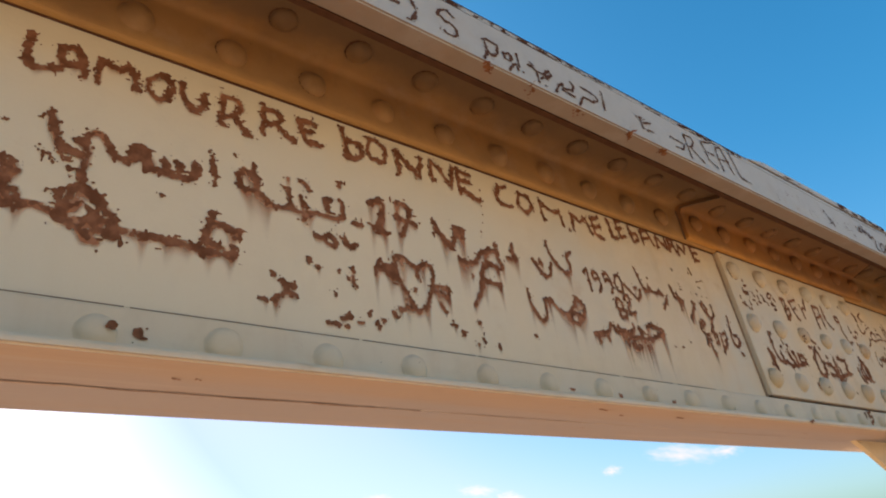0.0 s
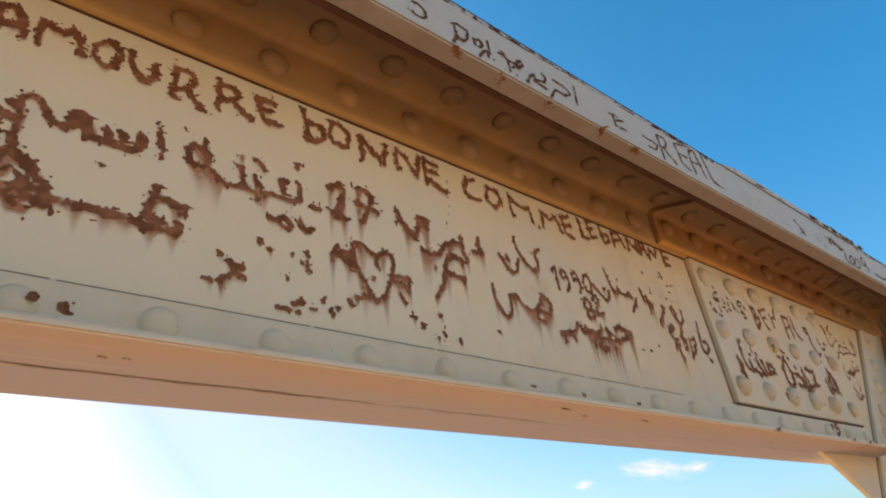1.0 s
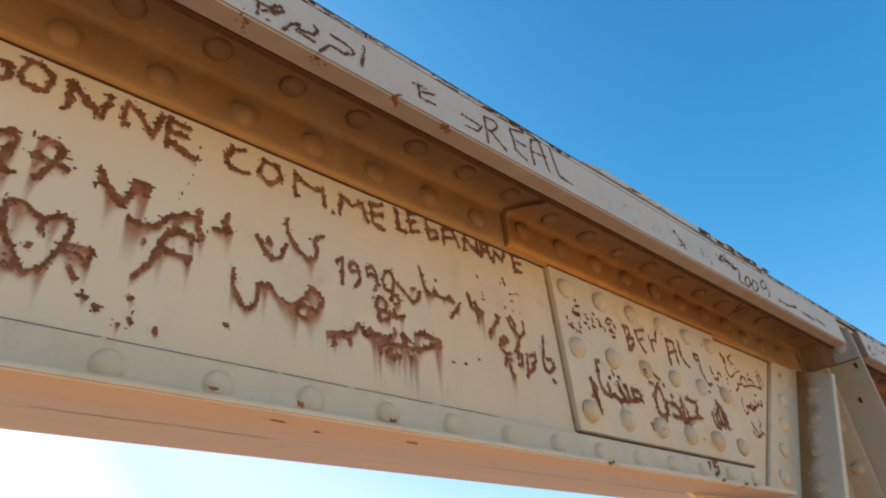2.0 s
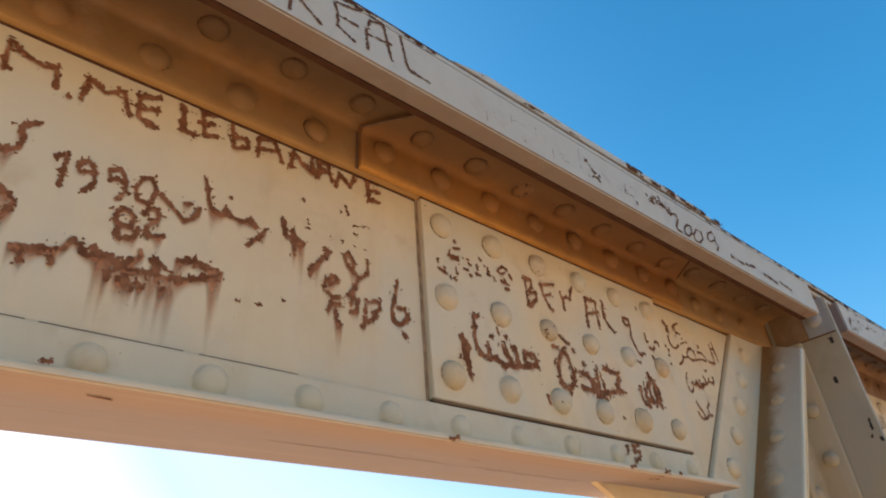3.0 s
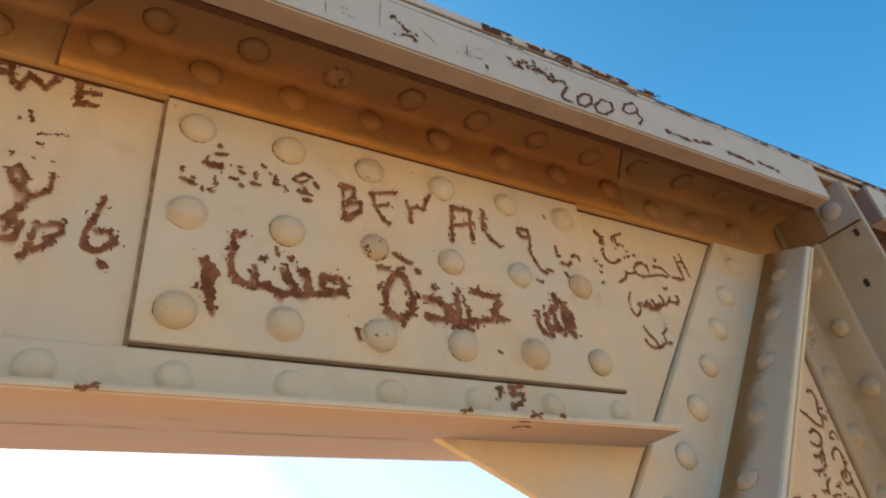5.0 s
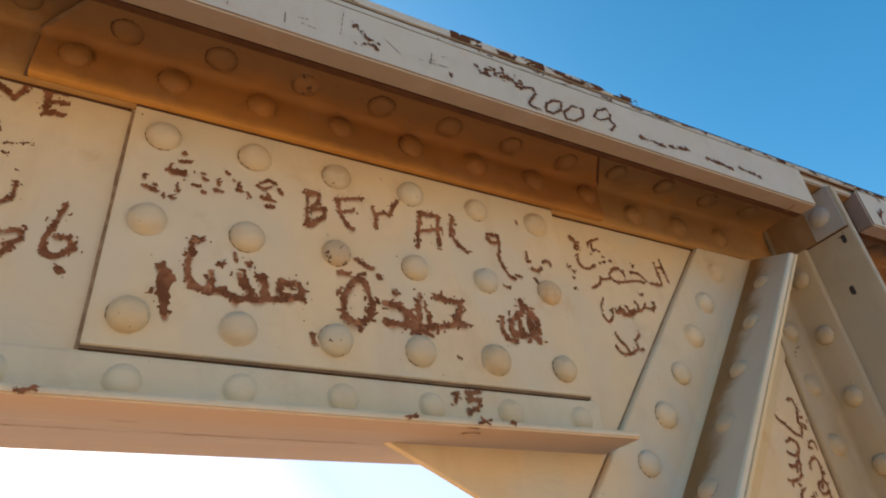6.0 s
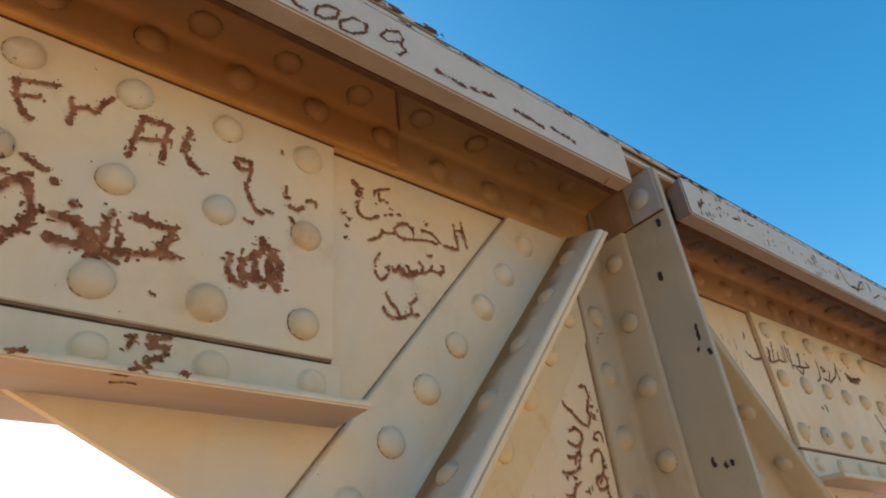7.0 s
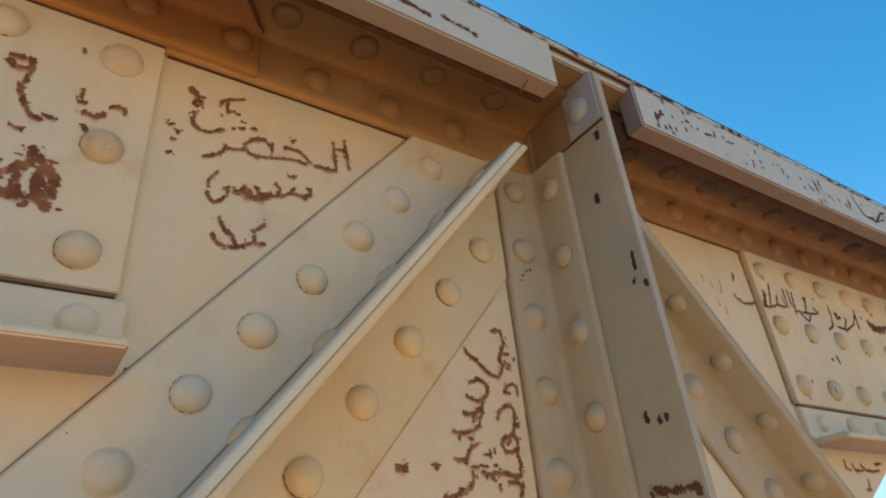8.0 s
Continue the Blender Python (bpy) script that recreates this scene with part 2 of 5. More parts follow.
STAIN, n_, l_, s_ = nodes_of("rust_run_stain")
co_ = n_.new("ShaderNodeNewGeometry").outputs["Position"]
at_ = n_.new("ShaderNodeAttribute")
at_.attribute_name = "stain"
k_ = n_.new("ShaderNodeMath")
k_.operation = "MULTIPLY"
l_.new(ramp(n_, l_, at_.outputs["Fac"], 0.10, 0.95), k_.inputs[0])
l_.new(scaled(n_, l_, ramp(n_, l_, noise_at(n_, l_, co_, 90.0, 3, 0.6, (1.0, 1.0, 0.3)), 0.0, 0.6), 0.78), k_.inputs[1])
l_.new(k_.outputs[0], s_.inputs["Alpha"])
s_.inputs["Base Color"].default_value = (0.46, 0.165, 0.066, 1)
s_.inputs["Roughness"].default_value = 0.8

GRIME, n_, l_, s_ = nodes_of("grimy_joint")
co_ = n_.new("ShaderNodeNewGeometry").outputs["Position"]
l_.new(mixed(n_, l_, ramp(n_, l_, noise_at(n_, l_, co_, 70.0, 4), 0.35, 0.65), (0.25, 0.148, 0.084), (0.40, 0.275, 0.17)), s_.inputs["Base Color"])
s_.inputs["Roughness"].default_value = 0.9

JOINT, n_, l_, s_ = nodes_of("dusty_joint")
co_ = n_.new("ShaderNodeNewGeometry").outputs["Position"]
l_.new(mixed(n_, l_, ramp(n_, l_, noise_at(n_, l_, co_, 30.0, 4), 0.40, 0.60), (0.27, 0.175, 0.135), (0.44, 0.345, 0.30)), s_.inputs["Base Color"])
s_.inputs["Roughness"].default_value = 0.9

CRACK, n_, l_, s_ = nodes_of("rusty_crack")
co_ = n_.new("ShaderNodeNewGeometry").outputs["Position"]
l_.new(mixed(n_, l_, noise_at(n_, l_, co_, 60.0, 3), (0.14, 0.075, 0.04), (0.32, 0.20, 0.115)), s_.inputs["Base Color"])
s_.inputs["Roughness"].default_value = 0.9

SOIL, n_, l_, s_ = nodes_of("sandy_soil")
co_ = n_.new("ShaderNodeNewGeometry").outputs["Position"]
sand_ = mixed(n_, l_, noise_at(n_, l_, co_, 0.8, 8), (0.60, 0.415, 0.24), (0.51, 0.34, 0.19))
scrub_ = mixed(n_, l_, noise_at(n_, l_, co_, 0.3, 8), (0.135, 0.15, 0.15), (0.095, 0.11, 0.115))
dry_ = mixed(n_, l_, noise_at(n_, l_, co_, 0.3, 8), (0.42, 0.41, 0.335), (0.33, 0.32, 0.25))
sep_ = n_.new("ShaderNodeSeparateXYZ")
l_.new(co_, sep_.inputs[0])
# unseen ground: sand and scrub are laid out to steer bounced light
near_ = mixed(n_, l_, ramp(n_, l_, sep_.outputs["X"], -6.5, -1.6), scrub_, mixed(n_, l_, ramp(n_, l_, sep_.outputs["X"], 1.2, 6.0), sand_, scrub_))
bounce_hill_ = mixed(n_, l_, ramp(n_, l_, sep_.outputs["X"], -30.0, 10.0), scrub_, dry_)
l_.new(mixed(n_, l_, ramp(n_, l_, sep_.outputs["Y"], -8.0, -16.0), near_, bounce_hill_), s_.inputs["Base Color"])
s_.inputs["Roughness"].default_value = 0.95


# ---- building helpers ----
def thing(name, at, label, category, group="", kind=""):
    ob = new(name)
    ob.location = at
    ob.empty_display_size = 0.1
    return tagged(ob, label, category, group, kind)


def hang(ob, parent):
    """Parents ob with its world place kept."""
    ob.parent = parent
    ob.matrix_parent_inverse = Matrix.Translation(parent.location).inverted()
    return ob


def part(name, bm, material, parent, label="", smooth=True):
    bmesh.ops.recalc_face_normals(bm, faces=bm.faces)
    me = bpy.data.meshes.new(name)
    bm.to_mesh(me)
    bm.free()
    me.materials.append(material)
    if smooth:
        me.shade_smooth()
        me.set_sharp_from_angle(angle=radians(38))
    ob = new(name, me)
    hang(ob, parent)
    return tagged(ob, label) if label else ob


def eased(bm, r=0.0015, heel=None):
    """Rounds the sharp edges; those in the plane y = heel stay sharp, where another plate lies against them."""
    sharp = [e for e in bm.edges if len(e.link_faces) == 2 and e.calc_face_angle(0) > 0.6 and (heel is None or max(abs(v.co.y - heel) for v in e.verts) > 1e-5)]
    bmesh.ops.bevel(bm, geom=sharp, offset=r, segments=2, affect="EDGES", clamp_overlap=True)
    return bm


def prism(points, place, a, b):
    """A straight bar: the outline (u, v) carried by place(u, v, w) from w = a to w = b."""
    bm = bmesh.new()
    lo = [bm.verts.new(place(u, v, a)) for u, v in points]
    hi = [bm.verts.new(place(u, v, b)) for u, v in points]
    bm.faces.new(lo[::-1])
    bm.faces.new(hi)
    for i in range(len(points)):
        j = (i + 1) % len(points)
        bm.faces.new((lo[i], lo[j], hi[j], hi[i]))
    bmesh.ops.recalc_face_normals(bm, faces=bm.faces)
    return bm


def plate(outline, y0, y1):
    """A plate in the plane of the girder, with its outline in x and z."""
    return prism(outline, lambda u, v, w: (u, w, v), y0, y1)


def along_x(u, v, w):
    return (w, u, v)


def cut(bm, co, no):
    """Cuts off what lies beyond the plane, and closes the cut."""
    geom = bm.verts[:] + bm.edges[:] + bm.faces[:]
    done = bmesh.ops.bisect_plane(bm, geom=geom, plane_co=co, plane_no=no, clear_outer=True, dist=1e-6)
    edges = [g for g in done["geom_cut"] if isinstance(g, bmesh.types.BMEdge)]
    bmesh.ops.holes_fill(bm, edges=edges)
    bmesh.ops.recalc_face_normals(bm, faces=bm.faces)
    return bm


def ell(a, b, t, r=0.008):
    """The outline of an angle iron: legs a (u) and b (v) of thickness t from the heel at 0, 0, with a rounded root and toes."""
    pts = [(0, 0), (a, 0), (a, t * 0.55), (a - t * 0.2, t * 0.9), (a - t * 0.5, t)]
    for k in range(5):
        w = math.pi / 2 * k / 4
        pts.append((t + r - r * math.sin(w), t + r - r * math.cos(w)))
    pts += [(t, b - t * 0.5), (t * 0.9, b - t * 0.2), (t * 0.55, b), (0, b)]
    return pts


def dome(r=0.0185, h=0.0125, seg=14, rings=5, foot=1.0):
    """A snap head of a rivet, its base in z = 0."""
    bm = bmesh.new()
    rows = []
    if foot > 1:
        rows = [[bm.verts.new((q * r * math.cos(2 * math.pi * k / seg), q * r * math.sin(2 * math.pi * k / seg), z * h)) for k in range(seg)] for q, z in ((foot, 0.0), ((foot + 1) / 2, 0.04))]
    for i in range(1 if foot > 1 else 0, rings):
        w = math.pi / 2 * i / rings
        rr, zz = r * math.cos(w) ** 0.9, h * math.sin(w)
        rows.append([bm.verts.new((rr * math.cos(2 * math.pi * k / seg), rr * math.sin(2 * math.pi * k / seg), zz)) for k in range(seg)])
    top = bm.verts.new((0, 0, h))
    for lo, hi in zip(rows, rows[1:]):
        for k in range(seg):
            bm.faces.new((lo[k], lo[(k + 1) % seg], hi[(k + 1) % seg], hi[k]))
    for k in range(seg):
        bm.faces.new((rows[-1][k], rows[-1][(k + 1) % seg], top))
    return bm


crack_dice = random.Random(21)


def rivet_mesh(material, r=0.0183, h=0.0115, ring=1.0):
    """A rivet's head; ring: how wide the rusty crack round its foot is, against the head."""
    bm = dome(r, h, foot=1.0 if ring > 1 else 1.10)
    off = Vector((crack_dice.uniform(0, 50), crack_dice.uniform(0, 50), 0))
    for v in bm.verts:
        dent = noise.noise(v.co * 75 + off)
        v.co.x, v.co.y = v.co.x * (1 + 0.05 * dent), v.co.y * (1 + 0.05 * dent)
        v.co.z *= 1 + 0.16 * noise.noise(v.co * 95 - off)
    me = bpy.data.meshes.new("rivet")
    if ring > 1:
        seg, rim = 14, []
        for i in range(seg):
            w = 2 * math.pi * (i + 0.5) / seg
            out = r * (0.985 + (ring - 1) * max(0.0, 0.25 + math.cos(w)) * crack_dice.uniform(0.5, 1.2))
            rim.append([bm.verts.new((q * math.cos(w), q * math.sin(w), z)) for q, z in ((out, 0.0002), (0.96 * r, 0.0007))])
        for i in range(seg):
            p, q = rim[i], rim[(i + 1) % seg]
            bm.faces.new((p[0], q[0], q[1], p[1])).material_index = 1
    bm.to_mesh(me)
    bm.free()
    me.shade_smooth()
    me.materials.append(material)
    me.materials.append(CAKED if material in (STAINED, GOLDEN, FAR_BROWN) else CRACK)
    return me


HEADS = {
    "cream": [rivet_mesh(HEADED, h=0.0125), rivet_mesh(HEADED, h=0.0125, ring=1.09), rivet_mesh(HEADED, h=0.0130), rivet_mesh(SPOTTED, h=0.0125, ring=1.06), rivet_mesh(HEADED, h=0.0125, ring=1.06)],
    "plain": [rivet_mesh(LOWER, h=0.0105), rivet_mesh(LOWER, h=0.0100)],
    "post": [rivet_mesh(SHADED_POST), rivet_mesh(SHADED_POST, ring=1.06), rivet_mesh(SHADED_POST)],
    "leg": [rivet_mesh(LEGGY, h=0.010), rivet_mesh(LEGGY, h=0.010, ring=1.05)],
    "pale": [rivet_mesh(PALE, h=0.0110), rivet_mesh(PALE, h=0.0115), rivet_mesh(PALE, h=0.0110, ring=1.03)],
    "slate": [rivet_mesh(SLATE)],
    "worn": [rivet_mesh(WORN, ring=1.06), rivet_mesh(WORN, ring=1.10), rivet_mesh(WORN)],
    "stained": [rivet_mesh(STAINED), rivet_mesh(STAINED, ring=1.05), rivet_mesh(STAINED), rivet_mesh(STAINED, ring=1.09)],
    "golden": [rivet_mesh(GOLDEN), rivet_mesh(GOLDEN, ring=1.05), rivet_mesh(GOLDEN), rivet_mesh(GOLDEN, ring=1.08)],
    "olive": [rivet_mesh(GOLDEN, h=0.009, ring=1.12), rivet_mesh(GOLDEN, h=0.009, ring=1.07), rivet_mesh(GOLDEN, h=0.009, ring=1.16)],
    "far_brown": [rivet_mesh(FAR_BROWN, h=0.010), rivet_mesh(FAR_BROWN, h=0.010, ring=1.06)],
    "brown": [rivet_mesh(STAINED, h=0.009, ring=1.09), rivet_mesh(STAINED, h=0.009, ring=1.13), rivet_mesh(STAINED, h=0.009, ring=1.17), rivet_mesh(STAINED, h=0.009, ring=1.06)],
}
RUSTED = rivet_mesh(painted("cream_paint_rusting_through", (0.60, 0.50, 0.35), (0.45, 0.30, 0.18), (0.40, 0.16, 0.07), 0.95, 0.8, 0.0, 0.55), ring=1.05)
RUSTED_BROWN = rivet_mesh(painted("brown_paint_rusting_through", (0.30, 0.15, 0.06), (0.22, 0.09, 0.04), (0.30, 0.09, 0.035), 0.95, 0.8, 0.0, 0.58), h=0.009, ring=1.08)
dice = random.Random(7)


def rivet(parent, at, way, kind="cream", size=1.0):
    ob = new("rivet", dice.choice(HEADS[kind]))
    if kind == "cream" and abs(at[0] - 0.2427) < 0.01 and abs(at[2] - 1.950) < 0.01:
        ob.data = RUSTED
    if kind == "brown" and abs(at[0] - 0.1855) < 0.01:
        ob.data = RUSTED_BROWN
    turn = Vector(way).to_track_quat("Z", "Y").to_matrix().to_4x4()
    k = size * dice.uniform(0.95, 1.05)
    side = turn.inverted() @ Vector((-0.6, -0.8, 0.5) if kind in ("stained", "brown", "far_brown", "golden", "olive") else (-0.85, -0.3, -0.45))
    spin = math.degrees(math.atan2(side.y, side.x)) + dice.uniform(-30, 30)
    ob.matrix_basis = Matrix.Translation(Vector(at)) @ turn @ pose(0, 0, 0, dice.uniform(-3, 3), dice.uniform(-3, 3), spin) @ Matrix.Diagonal((k, k, k * dice.uniform(0.92, 1.05), 1))
    return hang(ob, parent)


# ---- ground ----
def rise(x, y):
    """The ground's height: level round the bridge; an unseen sunlit hillside added to bounce light."""
    k = min(max((-y - 9.0) / 62.0, 0.0), 1.0)
    far = 1.0 - min(max((math.hypot(x, y) - 300) / 900, 0.0), 1.0)
    wave = 2.2 * noise.noise((x * 0.03, y * 0.03, 0.0)) + 0.8 * noise.noise((x * 0.11, y * 0.11, 3.0))
    return (24.0 * k * k * (3 - 2 * k) + wave * k) * far


bm = bmesh.new()
stops = [-3000, -1500, -800, -450] + list(range(-300, 301, 12)) + [450, 800, 1500, 3000]
rows = [[bm.verts.new((x, y, rise(x, y))) for x in stops] for y in stops]
for ra, rb in zip(rows, rows[1:]):
    for i in range(len(stops) - 1):
        bm.faces.new((ra[i], ra[i + 1], rb[i + 1], rb[i]))
me = bpy.data.meshes.new("ground")
bm.to_mesh(me)
bm.free()
me.shade_smooth()
me.materials.append(SOIL)
tagged(new("ground", me), "bare sandy ground with grey scrub and an unseen hillside added to bounce light", "ground", kind="structure")

# ---- the chord girder ----
X0, X1 = -2.6, 4.8                  # its ends
PITCH = 0.1045                      # of the rivets
Z_BOT, Z_LEG, Z_TOP, Z_SOF = 1.729, 1.800, 2.100, 2.178
Y_LIP, Z_LIP = -0.162, 2.119
XP = 1.121                          # the post's plate


def row(x, k):
    """The k-th rivet of a row from x."""
    return x + k * PITCH


FRONT, DOWN, LEFT = (0, -1, 0), (0, 0, -1), (-1, 0, 0)

chord = thing("riveted_girder", (0, 0, Z_BOT), "cream-painted riveted steel bridge girder with rust-scratched graffiti", "bridge girder")
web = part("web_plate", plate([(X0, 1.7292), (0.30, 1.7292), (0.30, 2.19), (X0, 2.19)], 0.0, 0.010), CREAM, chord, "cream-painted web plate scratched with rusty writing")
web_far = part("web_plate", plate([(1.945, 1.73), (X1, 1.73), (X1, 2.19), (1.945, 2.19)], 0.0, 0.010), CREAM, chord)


def bottom_angle(side, a, b):
    base = 0.0 if side < 0 else 0.010
    pts = [(base + side * u, Z_BOT + v) for u, v in ell(0.068 if side < 0 else 0.070, 1.7955 - Z_BOT, 0.010)]
    return part("bottom_angle", eased(prism(pts, along_x, a, b), 0.0018, base), LOWER, chord, "angle iron along the lower edge")


low_front = bottom_angle(-1, X0, 0.597)
low_front_far = bottom_angle(-1, 1.640, X1)
bottom_angle(1, X0, 0.60)
bottom_angle(1, 1.640, X1)
for a, b, w in ((-2.5, -1.30, 0.0030), (-1.30, -0.84, 0.0044), (-0.84, -0.78, 0.0020), (-0.74, -0.52, 0.0012), (-0.20, 0.02, 0.0010), (0.08, 0.27, 0.0012)):
    pts = [(a + (b - a) * i / 24, 0.0085 + dice.uniform(-0.0008, 0.0008)) for i in range(25)]
    joint = bmesh.new()
    ring = [[joint.verts.new((x, y + k * w / 2 * dice.uniform(0.5, 1.2), Z_BOT - 0.0006)) for k in (-1, 1)] for x, y in pts]
    for p, q in zip(ring, ring[1:]):
        joint.faces.new((p[0], q[0], q[1], p[1]))
    part("seam", joint, JOINT, chord, "rusty joint under the web")
for k in range(-24, 6):
    rivet(low_front, (row(0.040, k), -0.010, 1.769), FRONT, "plain", 0.88)
for k in range(0, 28):
    rivet(low_front_far, (1.690 + k * PITCH, -0.010, 1.769), FRONT, "plain", 0.88)


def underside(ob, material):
    """Another colour on the faces that look down."""
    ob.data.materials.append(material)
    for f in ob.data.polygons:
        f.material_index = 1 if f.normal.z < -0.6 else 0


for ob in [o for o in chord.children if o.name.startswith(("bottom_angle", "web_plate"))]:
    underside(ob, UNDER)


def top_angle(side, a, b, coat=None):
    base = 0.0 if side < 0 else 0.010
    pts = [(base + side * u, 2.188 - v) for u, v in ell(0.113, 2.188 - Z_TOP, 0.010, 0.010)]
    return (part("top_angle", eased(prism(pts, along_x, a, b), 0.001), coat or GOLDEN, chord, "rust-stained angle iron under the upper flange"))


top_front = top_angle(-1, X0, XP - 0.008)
top_front_far = top_angle(-1, XP + 0.010, X1, FAR_BROWN)
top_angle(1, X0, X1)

# the splice angle laid over the joint, its lower leg chamfered at both ends
SP0, SP1 = -0.109, 0.688
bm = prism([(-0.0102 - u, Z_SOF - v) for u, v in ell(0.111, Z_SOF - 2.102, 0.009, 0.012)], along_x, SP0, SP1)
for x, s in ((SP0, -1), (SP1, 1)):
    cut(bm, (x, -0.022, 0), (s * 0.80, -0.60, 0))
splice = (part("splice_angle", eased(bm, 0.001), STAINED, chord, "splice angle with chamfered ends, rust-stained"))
for k in range(-21, 10):
    x = row(0.034, k)
    inside = SP0 < x < SP1
    rivet(splice if inside else top_front, (x, -0.0195 if inside else -0.010, 2.143 if inside else 2.135), FRONT, "stained" if inside else "golden")
for k in range(-21, 10):
    x = row(0.081, k)
    inside = SP0 + 0.03 < x < SP1 - 0.02
    rivet(splice if inside else top_front, (x, -0.052, 2.169 if inside else Z_SOF), DOWN, "brown" if inside else "olive")
for k in range(0, 32):
    rivet(top_front_far, (1.245 + k * PITCH, -0.010, 2.136), FRONT, "far_brown")
    rivet(top_front_far, (1.195 + k * PITCH, -0.052, Z_SOF), DOWN, "far_brown")

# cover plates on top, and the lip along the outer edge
# its down-facing faces take SOFFIT, a colour darkened for the shade there
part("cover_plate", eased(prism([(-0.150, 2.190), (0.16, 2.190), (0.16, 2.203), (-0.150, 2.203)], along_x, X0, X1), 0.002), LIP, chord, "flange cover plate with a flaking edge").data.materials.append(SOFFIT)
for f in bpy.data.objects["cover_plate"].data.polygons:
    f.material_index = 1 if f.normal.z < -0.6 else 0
part("cover_plate", eased(prism([(-0.157, 2.204), (0.167, 2.204), (0.167, 2.216), (-0.157, 2.216)], along_x, X0, X1), 0.002), LIP, chord)
bm = prism([(-0.158, 2.217), (0.167, 2.217), (0.167, 2.234), (-0.158, 2.234)], along_x, -0.07, 0.68)
cut(bm, (-0.068, 0, 2.217), (-0.20, 0, 0.98))
cut(bm, (0.679, 0, 2.217), (0.16, 0, 0.987))
part("cover_plate", eased(bm, 0.002), LIP, chord, "short cover plate with heavily flaking rust")


def lip(a, b, shaded):
    """The edge bar; its underside and ends are darkened, their shade put into the colour."""
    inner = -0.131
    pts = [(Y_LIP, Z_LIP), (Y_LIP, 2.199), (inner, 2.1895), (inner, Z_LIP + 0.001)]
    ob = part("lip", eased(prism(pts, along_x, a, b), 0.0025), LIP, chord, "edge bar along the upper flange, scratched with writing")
    ob.data.materials.append(shaded)
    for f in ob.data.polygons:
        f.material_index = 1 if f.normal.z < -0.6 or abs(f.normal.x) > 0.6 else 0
    part("seam", prism([(inner + 0.0002, Z_LIP + 0.0012), (-0.1205, Z_LIP + 0.003), (-0.1180, 2.158), (inner + 0.0002, 2.158)], along_x, a + 0.012, b - 0.001), CAKED, chord, "dark strip filling the gap behind the edge bar")
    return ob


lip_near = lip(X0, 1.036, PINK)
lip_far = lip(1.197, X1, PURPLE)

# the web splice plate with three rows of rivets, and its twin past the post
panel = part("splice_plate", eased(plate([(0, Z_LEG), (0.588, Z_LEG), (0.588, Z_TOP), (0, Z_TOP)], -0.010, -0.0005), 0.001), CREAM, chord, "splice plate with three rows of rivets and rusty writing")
for i, z in enumerate((2.063, 1.947, 1.834)):
    for k in range(6):
        rivet(panel, (0.0345 + 0.1033 * k, -0.010, z), FRONT, size=1.05)
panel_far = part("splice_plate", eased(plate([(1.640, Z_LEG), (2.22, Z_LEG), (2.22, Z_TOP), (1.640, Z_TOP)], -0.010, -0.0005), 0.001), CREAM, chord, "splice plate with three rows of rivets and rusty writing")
for i, z in enumerate((2.061, 1.947, 1.834)):
    for k in range(6):
        rivet(panel_far, (1.675 + 0.1031 * k, -0.010, z), FRONT, size=1.05)

# ---- open seams with old rust in them ----
def seam(parent, points, wide, y=-0.0008, deep=0.0016, material=None):
    """A thin dark rust line along points x, z, in the girder's plane."""
    bm = bmesh.new()
    ring = []
    for i, (x, z) in enumerate(points):
        p, q = Vector(points[max(i - 1, 0)]), Vector(points[min(i + 1, len(points) - 1)])
        d = (q - p).normalized()
        w = wide / 2 * dice.uniform(0.7, 1.2)
        ring.append([bm.verts.new((x + k * d.y * w, y + e, z - k * d.x * w)) for k, e in ((-1, 0.0), (1, 0.0), (1, deep), (-1, deep))])
    for a, b in zip(ring, ring[1:]):
        for k in range(4):
            bm.faces.new((a[k], a[(k + 1) % 4], b[(k + 1) % 4], b[k]))
    bm.faces.new(ring[0])
    bm.faces.new(ring[-1][::-1])
    return part("seam", bm, material or SEAM, parent, "open seam dark with rust")


def run_of(x0, z0, x1, z1, step=0.03):
    n = max(2, int(math.hypot(x1 - x0, z1 - z0) / step))
    return [(x0 + (x1 - x0) * i / n, z0 + (z1 - z0) * i / n) for i in range(n + 1)]


seam(chord, run_of(X0, 2.0990, -0.004, 2.0990), 0.0036, -0.0016, 0.002, CAKED)
seam(chord, run_of(0.0, 2.1008, 0.588, 2.1008), 0.0030, -0.0106, 0.009, CAKED)
seam(chord, run_of(0.592, 2.0990, 1.03, 2.0990), 0.0036, -0.0016, 0.002, CAKED)
seam(chord, run_of(1.21, 2.0990, X1, 2.0990), 0.0036, -0.0016, 0.002, CAKED)
seam(chord, run_of(0.0, 1.7980, 0.586, 1.7980), 0.0032, -0.0090, 0.007)
seam(chord, run_of(1.642, 1.7978, X1, 1.7978), 0.0042, -0.0085, 0.007)
for a, b in ((-2.5, -1.46), (-1.45, -1.09), (-1.085, -0.86), (-0.855, -0.70), (-0.695, -0.52), (-0.515, -0.43), (-0.42, -0.30), (-0.285, -0.18)):
    seam(chord, run_of(a, 1.7966, b, 1.7966, 0.02), 0.0010, -0.0045, 0.004, CRACK)
seam(chord, run_of(-0.0020, 1.799, -0.0020, 2.098), 0.0050, -0.0016, 0.002, GRIME)
seam(chord, run_of(1.6370, 1.799, 1.6370, 2.098), 0.0064, -0.0016, 0.002, GRIME)
seam(splice, run_of(SP0 - 0.0015, 2.102, SP0 - 0.0015, 2.168), 0.0042, -0.0116, 0.002, SEAM)
